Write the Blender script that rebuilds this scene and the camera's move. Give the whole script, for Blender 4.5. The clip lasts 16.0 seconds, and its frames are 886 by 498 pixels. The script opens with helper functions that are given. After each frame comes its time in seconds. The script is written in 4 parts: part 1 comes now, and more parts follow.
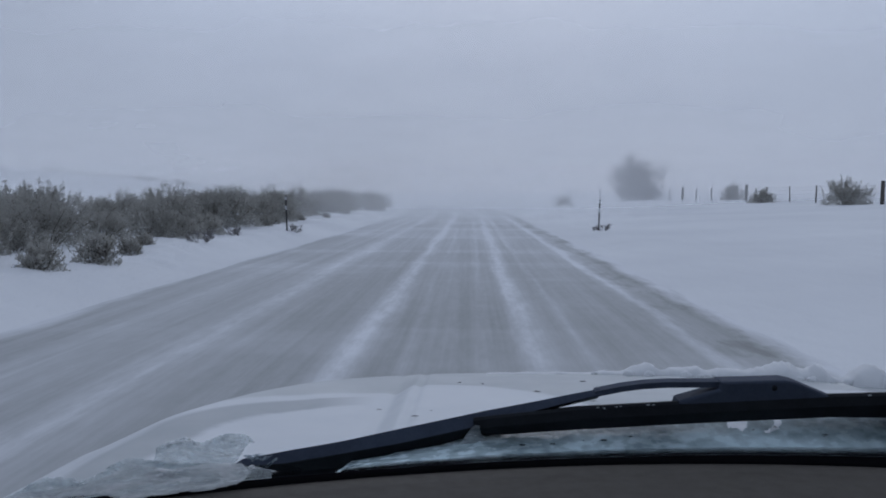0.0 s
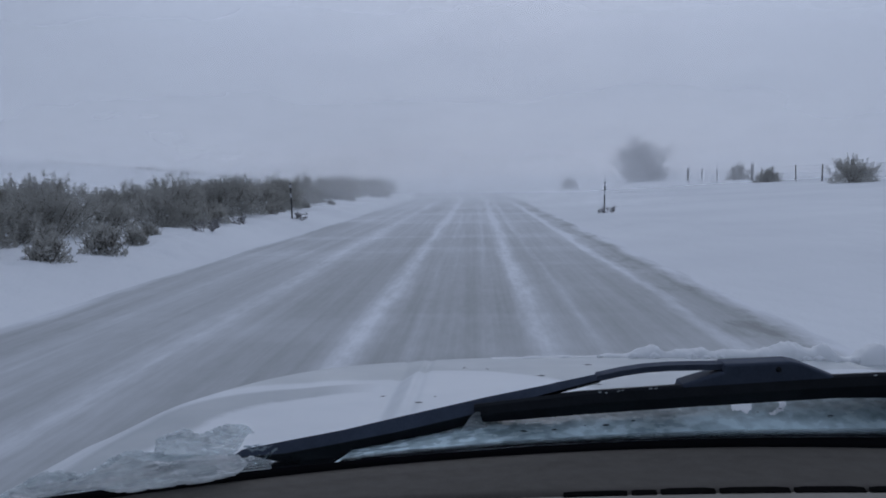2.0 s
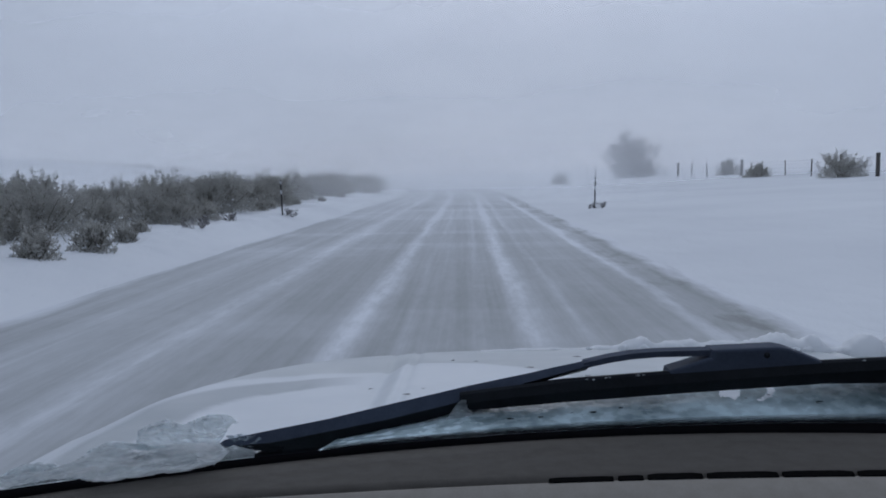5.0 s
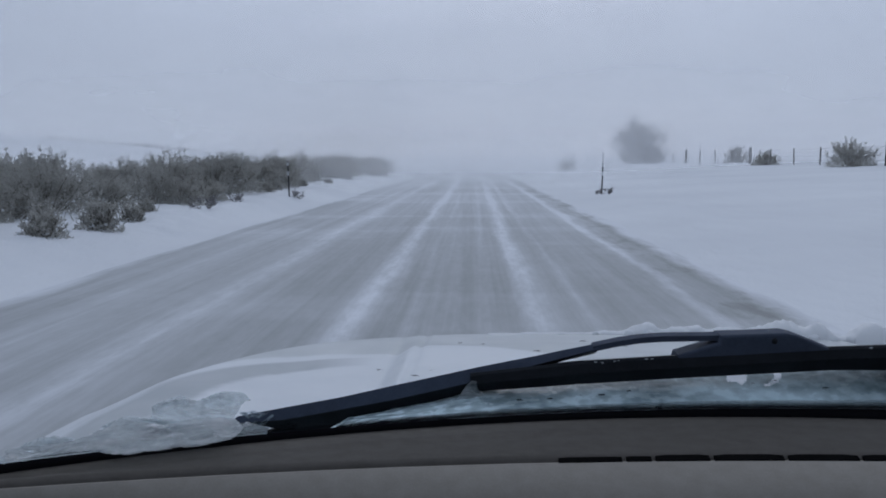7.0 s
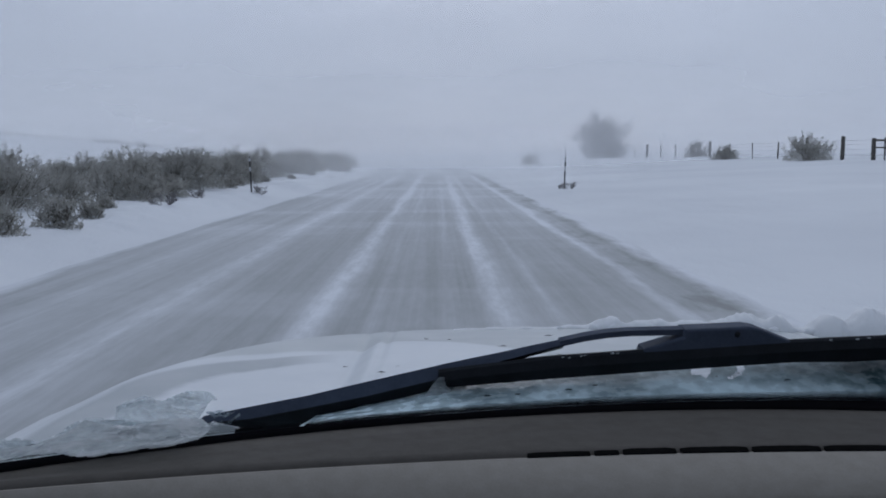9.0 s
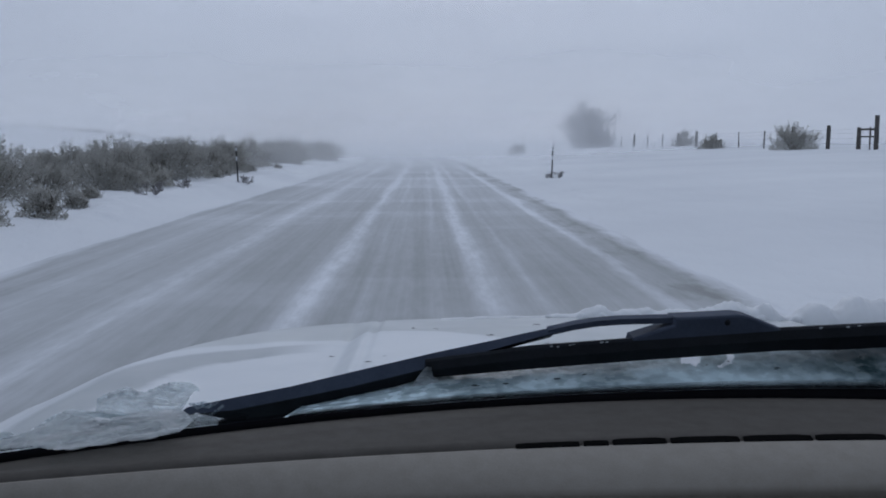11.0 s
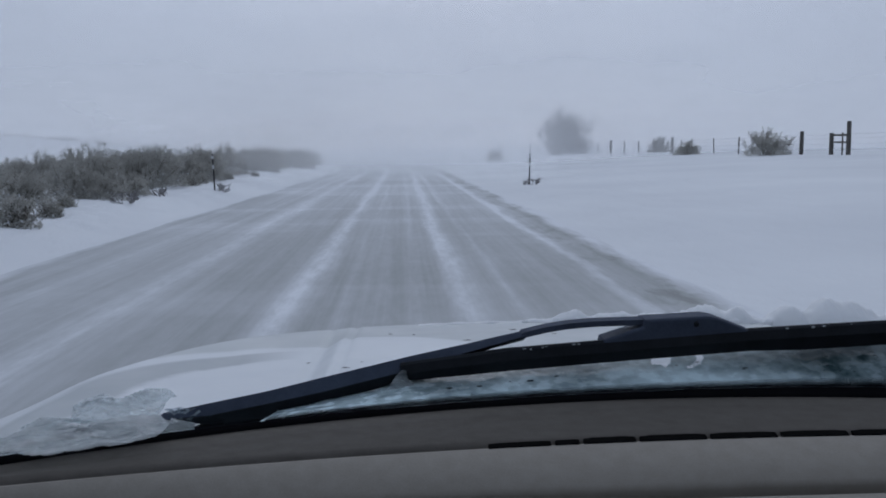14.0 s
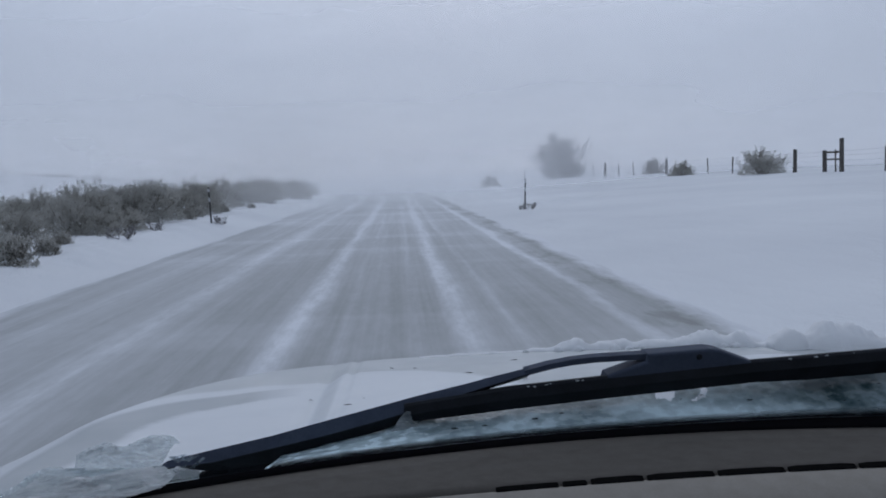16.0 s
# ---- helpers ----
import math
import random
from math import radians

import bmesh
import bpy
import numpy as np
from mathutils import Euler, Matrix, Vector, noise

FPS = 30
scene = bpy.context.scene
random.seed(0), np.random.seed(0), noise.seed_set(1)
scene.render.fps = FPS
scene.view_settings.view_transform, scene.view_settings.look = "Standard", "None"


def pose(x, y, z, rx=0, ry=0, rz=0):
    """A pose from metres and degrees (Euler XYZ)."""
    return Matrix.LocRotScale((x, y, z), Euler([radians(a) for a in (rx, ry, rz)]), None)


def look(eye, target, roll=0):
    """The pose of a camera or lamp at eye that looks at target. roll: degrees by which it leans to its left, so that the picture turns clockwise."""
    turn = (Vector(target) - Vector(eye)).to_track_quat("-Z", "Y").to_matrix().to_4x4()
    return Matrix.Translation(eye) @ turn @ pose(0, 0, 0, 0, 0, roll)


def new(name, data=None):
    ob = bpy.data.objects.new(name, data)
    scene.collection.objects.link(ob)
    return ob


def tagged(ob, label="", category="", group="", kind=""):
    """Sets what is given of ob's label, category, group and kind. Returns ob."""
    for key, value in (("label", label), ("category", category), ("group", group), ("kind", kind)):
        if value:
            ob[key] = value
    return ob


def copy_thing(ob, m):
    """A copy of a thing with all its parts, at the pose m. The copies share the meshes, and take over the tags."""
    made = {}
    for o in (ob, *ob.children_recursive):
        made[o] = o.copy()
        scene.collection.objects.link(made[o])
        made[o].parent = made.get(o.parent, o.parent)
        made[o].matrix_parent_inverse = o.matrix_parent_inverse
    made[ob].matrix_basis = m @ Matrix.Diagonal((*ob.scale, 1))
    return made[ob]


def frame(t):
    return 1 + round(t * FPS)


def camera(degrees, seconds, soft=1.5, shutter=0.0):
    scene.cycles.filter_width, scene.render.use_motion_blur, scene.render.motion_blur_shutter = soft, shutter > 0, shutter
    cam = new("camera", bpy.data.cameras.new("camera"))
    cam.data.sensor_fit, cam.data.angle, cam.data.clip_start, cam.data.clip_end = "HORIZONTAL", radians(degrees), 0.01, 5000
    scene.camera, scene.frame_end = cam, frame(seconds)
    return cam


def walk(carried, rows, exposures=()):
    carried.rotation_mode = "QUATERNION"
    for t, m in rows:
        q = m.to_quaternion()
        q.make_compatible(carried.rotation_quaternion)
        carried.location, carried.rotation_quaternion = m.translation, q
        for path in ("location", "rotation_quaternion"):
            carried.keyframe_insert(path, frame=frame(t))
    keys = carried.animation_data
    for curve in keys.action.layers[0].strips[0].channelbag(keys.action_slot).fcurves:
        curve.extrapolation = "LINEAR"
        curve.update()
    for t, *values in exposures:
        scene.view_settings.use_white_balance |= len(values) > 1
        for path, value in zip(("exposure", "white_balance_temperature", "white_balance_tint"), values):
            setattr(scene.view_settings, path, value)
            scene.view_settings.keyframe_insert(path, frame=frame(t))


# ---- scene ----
# The car stands on the road; the eye is held over its dashboard and sways.
cam = camera(53.2, 16.0, soft=1.85)
# seconds, x, y, z, yaw, pitch, lean to the right
ROWS = [
    (0, -0.0061, -0.0141, 1.508, 1.83, -3.51, -0.4),
    (0.5, -0.0007, -0.0135, 1.5092, 2.01, -3.23, -0.07),
    (1, -0.0012, -0.0102, 1.5074, -0.63, -3.54, 0.52),
    (1.5, -0.0037, -0.0107, 1.5088, 0.77, -3.72, 0.52),
    (2, 0.0006, -0.0035, 1.5075, 2.21, -4.47, 0.63),
    (2.5, 0.0002, -0.0025, 1.5033, 1.45, -3.82, 0.36),
    (3, 0.0004, -0.0027, 1.506, 1.91, -4.25, 0.76),
    (5.5, 0.006, 0.0067, 1.4971, 1.37, -5.02, 0.87),
    (6, 0.0061, 0.0052, 1.497, 1.09, -5.68, 0.98),
    (6.5, 0.0008, -0.0008, 1.4921, 2.25, -5.7, 0.33),
    (7, 0, -0.0029, 1.498, 2.02, -5.77, 0.04),
    (7.5, 0.0038, 0.0029, 1.4965, 1.71, -5.94, -0.06),
    (8, 0.0064, 0.0046, 1.4981, 0.69, -5.98, 0.75),
    (8.5, -0.0023, 0.0049, 1.4984, 0.54, -6.32, 0.48),
    (9, -0.0028, -0.0032, 1.4994, -0.33, -6.09, 0.17),
    (11.5, -0.0012, 0.01, 1.4964, -1.68, -6.85, 0.24),
    (12, -0.0001, 0.0055, 1.499, -2.69, -6.21, 0.32),
    (12.5, 0.0004, 0.0037, 1.4998, -2.72, -6.31, 0.72),
    (13, 0.001, 0.0068, 1.4986, -3.7, -6.43, 1.09),
    (13.5, 0.0003, 0.0111, 1.4972, -2.51, -7.98, 0.62),
    (14, 0.0014, -0.0022, 1.496, -2.55, -6.32, 0.44),
    (14.5, 0.0013, -0.002, 1.503, -2.63, -5.72, 1.05),
    (15, 0.0025, 0.0021, 1.4998, -2.14, -6.1, 1.28),
    (15.5, 0.0053, 0.0095, 1.4961, -2.8, -6.44, 1.69),
    (16, -0.001, -0.0026, 1.5071, -2.75, -4.6, 1.91),
]
walk(cam, [(t, pose(x, y, z, 90 + p, 0, w) @ pose(0, 0, 0, 0, 0, -r)) for t, x, y, z, w, p, r in ROWS], [(0.0, -0.01, 6420, 11), (1.0, -0.03, 6320, 12), (2.0, -0.05, 6280, 12), (2.5, 0.03, 6420, 11), (3.0, 0.04, 6500, 10), (5.5, 0.13, 6450, 10), (7.0, 0.15, 6450, 10), (9.0, 0.13, 6500, 10), (16.0, 0.14, 6500, 10)])

# ---- world and sun: a white overcast sky ----
SUN_UP, SUN_ROUND = 22.0, 3.0
world = bpy.data.worlds.new("overcast")
scene.world = world
world.use_nodes = True
wt = world.node_tree
wt.nodes.clear()
w_out = wt.nodes.new("ShaderNodeOutputWorld")
w_mix = wt.nodes.new("ShaderNodeMixShader")
w_sky = wt.nodes.new("ShaderNodeTexSky")
w_sky.sky_type = "NISHITA"
w_sky.sun_disc = False
w_sky.sun_elevation, w_sky.sun_rotation = radians(SUN_UP), radians(SUN_ROUND)
w_b1 = wt.nodes.new("ShaderNodeBackground")
w_b1.inputs[1].default_value = 0.06
w_b2 = wt.nodes.new("ShaderNodeBackground")
w_b2.inputs[1].default_value = 1.0
w_noise = wt.nodes.new("ShaderNodeTexNoise")
w_noise.inputs["Scale"].default_value = 2.2
w_noise.inputs["Detail"].default_value = 4.0
w_ramp = wt.nodes.new("ShaderNodeValToRGB")
w_ramp.color_ramp.elements[0].position, w_ramp.color_ramp.elements[1].position = 0.3, 0.7
w_ramp.color_ramp.elements[0].color = (0.318, 0.372, 0.484, 1)
w_ramp.color_ramp.elements[1].color = (0.340, 0.395, 0.508, 1)
wt.links.new(w_noise.outputs[0], w_ramp.inputs[0])
# the cloud is brighter round the hidden sun
w_co = wt.nodes.new("ShaderNodeTexCoord")
w_dot = wt.nodes.new("ShaderNodeVectorMath")
w_dot.operation = "DOT_PRODUCT"
w_dot.inputs[1].default_value = (math.sin(radians(SUN_ROUND)) * math.cos(radians(SUN_UP)), math.cos(radians(SUN_ROUND)) * math.cos(radians(SUN_UP)), math.sin(radians(SUN_UP)))
wt.links.new(w_co.outputs["Generated"], w_dot.inputs[0])
w_glow = wt.nodes.new("ShaderNodeMapRange")
w_glow.interpolation_type = "SMOOTHERSTEP"
for k, v in enumerate((0.79, 1.0, 1.0, 1.62)):
    w_glow.inputs[k + 1].default_value = v
wt.links.new(w_dot.outputs["Value"], w_glow.inputs[0])
wt.links.new(w_glow.outputs[0], w_b2.inputs[1])
wt.links.new(w_ramp.outputs[0], w_b2.inputs[0])
wt.links.new(w_sky.outputs[0], w_b1.inputs[0])
w_mix.inputs[0].default_value = 0.92
wt.links.new(w_b1.outputs[0], w_mix.inputs[1])
wt.links.new(w_b2.outputs[0], w_mix.inputs[2])
wt.links.new(w_mix.outputs[0], w_out.inputs[0])
sun_data = bpy.data.lights.new("sun", "SUN")
sun_data.energy, sun_data.angle, sun_data.color = 0.25, radians(80), (1.0, 0.985, 0.96)
sun = new("sun", sun_data)
sun.matrix_world = look((40 * math.sin(radians(SUN_ROUND)), 40 * math.cos(radians(SUN_ROUND)), 40 * math.tan(radians(SUN_UP))), (0, 0, 0))


# ---- materials ----
class Mat:
    """A node material in the making."""

    def __init__(self, name, rough=0.6, metal=0.0):
        self.m = bpy.data.materials.new(name)
        self.m.use_nodes = True
        self.t = self.m.node_tree
        self.b = self.t.nodes["Principled BSDF"]
        self.b.inputs["Roughness"].default_value = rough
        self.b.inputs["Metallic"].default_value = metal
        self.co = self.t.nodes.new("ShaderNodeTexCoord").outputs["Object"]

    def node(self, kind, **inputs):
        n = self.t.nodes.new(kind)
        for k, v in inputs.items():
            sock = n.inputs[int(k[1:])] if k[0] == "i" and k[1:].isdigit() else n.inputs[k.replace("_", " ")]
            if isinstance(v, bpy.types.NodeSocket):
                self.t.links.new(v, sock)
            else:
                sock.default_value = v
        return n

    def noise(self, scale, detail=3.0, stretch=(1, 1, 1), rough=0.5):
        mp = self.node("ShaderNodeMapping", Vector=self.co, Scale=stretch)
        return self.node("ShaderNodeTexNoise", Vector=mp.outputs[0], Scale=scale, Detail=detail, Roughness=rough).outputs[0]

    def ramp(self, value, stops):
        n = self.node("ShaderNodeValToRGB", i0=value)
        e = n.color_ramp.elements
        while len(e) < len(stops):
            e.new(0.5)
        for one, (p, c) in zip(e, stops):
            one.position = p
            one.color = (c, c, c, 1) if isinstance(c, (int, float)) else (*c, 1)
        return n.outputs[0]

    def math(self, op, a, b=0.0, clamp=False):
        n = self.node("ShaderNodeMath", i0=a, i1=b)
        n.operation = op
        n.use_clamp = clamp
        return n.outputs[0]

    def mix(self, f, a, b):
        n = self.t.nodes.new("ShaderNodeMix")
        n.data_type = "RGBA"
        for sock, v in ((n.inputs[0], f), (n.inputs[6], a), (n.inputs[7], b)):
            if isinstance(v, bpy.types.NodeSocket):
                self.t.links.new(v, sock)
            else:
                sock.default_value = (*v, 1) if isinstance(v, tuple) else v
        return n.outputs[2]

    def colour(self, v):
        if isinstance(v, tuple):
            self.b.inputs["Base Color"].default_value = (*v, 1)
        else:
            self.t.links.new(v, self.b.inputs["Base Color"])
        return self

    def rough(self, v):
        self.t.links.new(v, self.b.inputs["Roughness"])
        return self

    def bump(self, v, strength=0.3, distance=0.02):
        n = self.node("ShaderNodeBump", Height=v, Strength=strength, Distance=distance)
        self.t.links.new(n.outputs[0], self.b.inputs["Normal"])
        return self


def two_tone(name, a, b, scale, rough=0.6, metal=0.0, stretch=(1, 1, 1), bump=0.2, dist=0.005, fine=8.0, gloss=0.5):
    m = Mat(name, rough, metal)
    m.b.inputs["Specular IOR Level"].default_value = gloss
    n1, n2 = m.noise(scale, 4, stretch), m.noise(scale * fine, 3, stretch)
    f = m.math("ADD", m.math("MULTIPLY", n1, 0.65), m.math("MULTIPLY", n2, 0.35))
    m.colour(m.mix(m.ramp(f, [(0.35, 0.0), (0.65, 1.0)]), a, b))
    m.bump(f, bump, dist)
    return m.m


def snow_material():
    m = Mat("snow", 0.65)
    big, mid, fine = m.noise(0.12, 3), m.noise(1.3, 5, (1, 0.45, 1)), m.noise(22, 3)
    m.colour(m.mix(m.ramp(big, [(0.35, 0.0), (0.7, 1.0)]), (0.72, 0.74, 0.765), (0.82, 0.84, 0.855)))
    f = m.math("ADD", m.math("MULTIPLY", mid, 1.0), m.math("MULTIPLY", fine, 0.12))
    m.bump(f, 0.7, 0.14)
    return m.m


def road_material():
    """Worn asphalt under a film of drifting snow, swept into long wheel-track streaks, with haze painted in."""
    m = Mat("snowy_asphalt", 0.7)
    sep = m.node("ShaderNodeSeparateXYZ", Vector=m.co)
    wob = m.math("MULTIPLY", m.math("SUBTRACT", m.noise(0.09, 2, (0.2, 1, 1)), 0.5), 0.45)
    bend = m.math("DIVIDE", m.math("POWER", m.math("MAXIMUM", m.math("SUBTRACT", sep.outputs[1], 62.0), 0.0), 2.0), 750.0)
    x = m.math("ADD", m.math("ADD", sep.outputs[0], bend), wob)
    fray = m.math("MULTIPLY", m.math("SUBTRACT", m.noise(2.4, 4, (1, 0.10, 1), 0.6), 0.5), 0.30)
    xf = m.math("ADD", x, fray)
    film = None
    breaks = m.noise(0.5, 4, (1.5, 0.16, 1))
    tracks = ((-2.78, 0.21, 0.68), (-1.14, 0.17, 0.95), (-0.62, 0.07, 0.25), (0.62, 0.15, 0.95), (1.12, 0.09, 0.40), (0.12, 0.08, 0.22), (2.36, 0.13, 0.95), (-4.0, 0.22, 0.22), (-3.45, 0.10, 0.25))
    for place, width, amount in tracks:
        d = m.math("DIVIDE", m.math("SUBTRACT", xf, place), width)
        line = m.math("MULTIPLY", m.math("POWER", 2.718, m.math("MULTIPLY", m.math("MULTIPLY", d, d), -1.0)), amount)
        film = line if film is None else m.math("MAXIMUM", film, line)
    film = m.math("MULTIPLY", film, m.ramp(breaks, [(0.28, 0.45), (0.58, 1.0)]))
    film = m.math("MULTIPLY", film, m.ramp(m.noise(5.0, 4, (1.3, 0.30, 1), 0.65), [(0.36, 0.62), (0.62, 1.06)]))
    streak = m.ramp(m.noise(1.0, 5, (2.0, 0.030, 1), 0.6), [(0.36, 0.0), (0.70, 1.0)])
    hair = m.ramp(m.noise(7.0, 3, (1.6, 0.020, 1), 0.6), [(0.35, 0.0), (0.68, 1.0)])
    patch = m.ramp(m.noise(0.22, 5, (1.0, 0.22, 1), 0.62), [(0.38, 0.0), (0.70, 1.0)])
    drift = m.ramp(m.noise(0.16, 4, (0.45, 1.25, 1), 0.55), [(0.50, 0.0), (0.66, 1.0)])
    grit = m.ramp(m.noise(9.0, 4, (1, 0.22, 1), 0.7), [(0.40, 0.0), (0.62, 1.0)])
    cover = m.math("ADD", m.math("MULTIPLY", streak, 0.20), m.math("MULTIPLY", patch, 0.22))
    cover = m.math("ADD", cover, m.math("MULTIPLY", hair, 0.09))
    cover = m.math("ADD", cover, m.math("MULTIPLY", drift, 0.19))
    cover = m.math("ADD", cover, m.math("MULTIPLY", grit, 0.06))
    cover = m.math("ADD", cover, m.math("MULTIPLY", film, 0.60))
    rub = m.math("POWER", 2.718, m.math("MULTIPLY", m.math("POWER", m.math("DIVIDE", m.math("SUBTRACT", x, 2.95), 0.3), 2.0), -1.0))
    # haze painted into the colour: the road whitens the farther off it lies
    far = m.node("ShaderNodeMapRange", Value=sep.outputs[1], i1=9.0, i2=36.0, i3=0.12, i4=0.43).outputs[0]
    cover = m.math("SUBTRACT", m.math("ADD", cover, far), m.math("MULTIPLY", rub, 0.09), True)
    fleck = m.math("MULTIPLY", m.ramp(m.noise(1.5, 5, (1.1, 0.42, 1), 0.65), [(0.50, 0.0), (0.60, 1.0)]), m.math("POWER", 2.718, m.math("MULTIPLY", m.math("POWER", m.math("DIVIDE", m.math("SUBTRACT", x, 2.85), 0.42), 4.0), -1.0)))
    ragged = m.math("MULTIPLY", m.math("SUBTRACT", m.noise(1.1, 5, (1, 0.16, 1), 0.6), 0.5), 1.1)
    right = m.math("DIVIDE", m.math("ADD", m.math("SUBTRACT", x, 2.76), m.math("MULTIPLY", ragged, 1.1)), 0.5, True)
    left = m.math("DIVIDE", m.math("ADD", m.math("SUBTRACT", -4.6, x), m.math("MULTIPLY", ragged, 1.0)), 0.55, True)
    cover = m.math("MAXIMUM", cover, m.math("MULTIPLY", m.math("MAXIMUM", right, left), 0.97))
    cover = m.math("SUBTRACT", cover, m.math("MULTIPLY", fleck, 0.23), True)
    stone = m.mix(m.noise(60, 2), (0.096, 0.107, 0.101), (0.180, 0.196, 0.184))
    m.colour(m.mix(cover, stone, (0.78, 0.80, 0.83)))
    m.rough(m.ramp(cover, [(0.0, 0.5), (0.6, 0.75)]))
    m.bump(m.math("ADD", m.math("MULTIPLY", cover, 1.0), m.math("MULTIPLY", m.noise(80, 2, (1, 0.3, 1)), 0.12)), 0.25, 0.02)
    return m.m


def foliage_material(name, dark, light):
    m = Mat(name, 0.8)
    isl = m.node("ShaderNodeNewGeometry").outputs["Random Per Island"]
    obj = m.node("ShaderNodeObjectInfo").outputs["Random"]
    f = m.math("ADD", m.math("MULTIPLY", isl, 0.7), m.math("MULTIPLY", obj, 0.3))
    tone = m.mix(f, dark, light)
    m.colour(tone)
    seep = m.node("ShaderNodeBsdfTranslucent", Color=tone)
    out = m.node("ShaderNodeMixShader", i0=0.4, i1=m.b.outputs[0], i2=seep.outputs[0])
    m.t.links.new(out.outputs[0], m.t.nodes["Material Output"].inputs[0])
    return m.m


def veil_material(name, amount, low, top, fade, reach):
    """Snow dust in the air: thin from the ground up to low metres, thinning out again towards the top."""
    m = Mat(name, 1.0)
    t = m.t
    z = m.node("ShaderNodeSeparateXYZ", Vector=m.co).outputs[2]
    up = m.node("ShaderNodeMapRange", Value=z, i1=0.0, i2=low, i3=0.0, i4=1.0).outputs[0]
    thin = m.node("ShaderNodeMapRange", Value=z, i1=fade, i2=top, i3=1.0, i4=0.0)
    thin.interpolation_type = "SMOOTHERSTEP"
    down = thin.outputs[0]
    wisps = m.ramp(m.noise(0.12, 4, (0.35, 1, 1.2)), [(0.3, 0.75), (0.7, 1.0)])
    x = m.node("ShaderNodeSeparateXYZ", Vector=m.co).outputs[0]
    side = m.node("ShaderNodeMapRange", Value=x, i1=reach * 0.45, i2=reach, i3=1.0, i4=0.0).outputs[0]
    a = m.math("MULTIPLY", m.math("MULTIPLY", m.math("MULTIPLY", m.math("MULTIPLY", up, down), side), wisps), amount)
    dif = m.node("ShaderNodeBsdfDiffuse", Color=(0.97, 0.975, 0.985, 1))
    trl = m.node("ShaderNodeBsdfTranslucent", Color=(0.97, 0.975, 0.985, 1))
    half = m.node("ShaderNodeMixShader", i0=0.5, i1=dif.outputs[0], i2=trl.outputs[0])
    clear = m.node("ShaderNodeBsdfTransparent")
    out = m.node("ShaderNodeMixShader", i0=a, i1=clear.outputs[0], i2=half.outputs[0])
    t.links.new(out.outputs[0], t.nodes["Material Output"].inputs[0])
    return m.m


def see_through(m, amount, tint):
    """Lets light seep through from behind."""
    seep = m.node("ShaderNodeBsdfTranslucent", Color=(*tint, 1))
    out = m.node("ShaderNodeMixShader", i0=amount, i1=m.b.outputs[0], i2=seep.outputs[0])
    m.t.links.new(out.outputs[0], m.t.nodes["Material Output"].inputs[0])


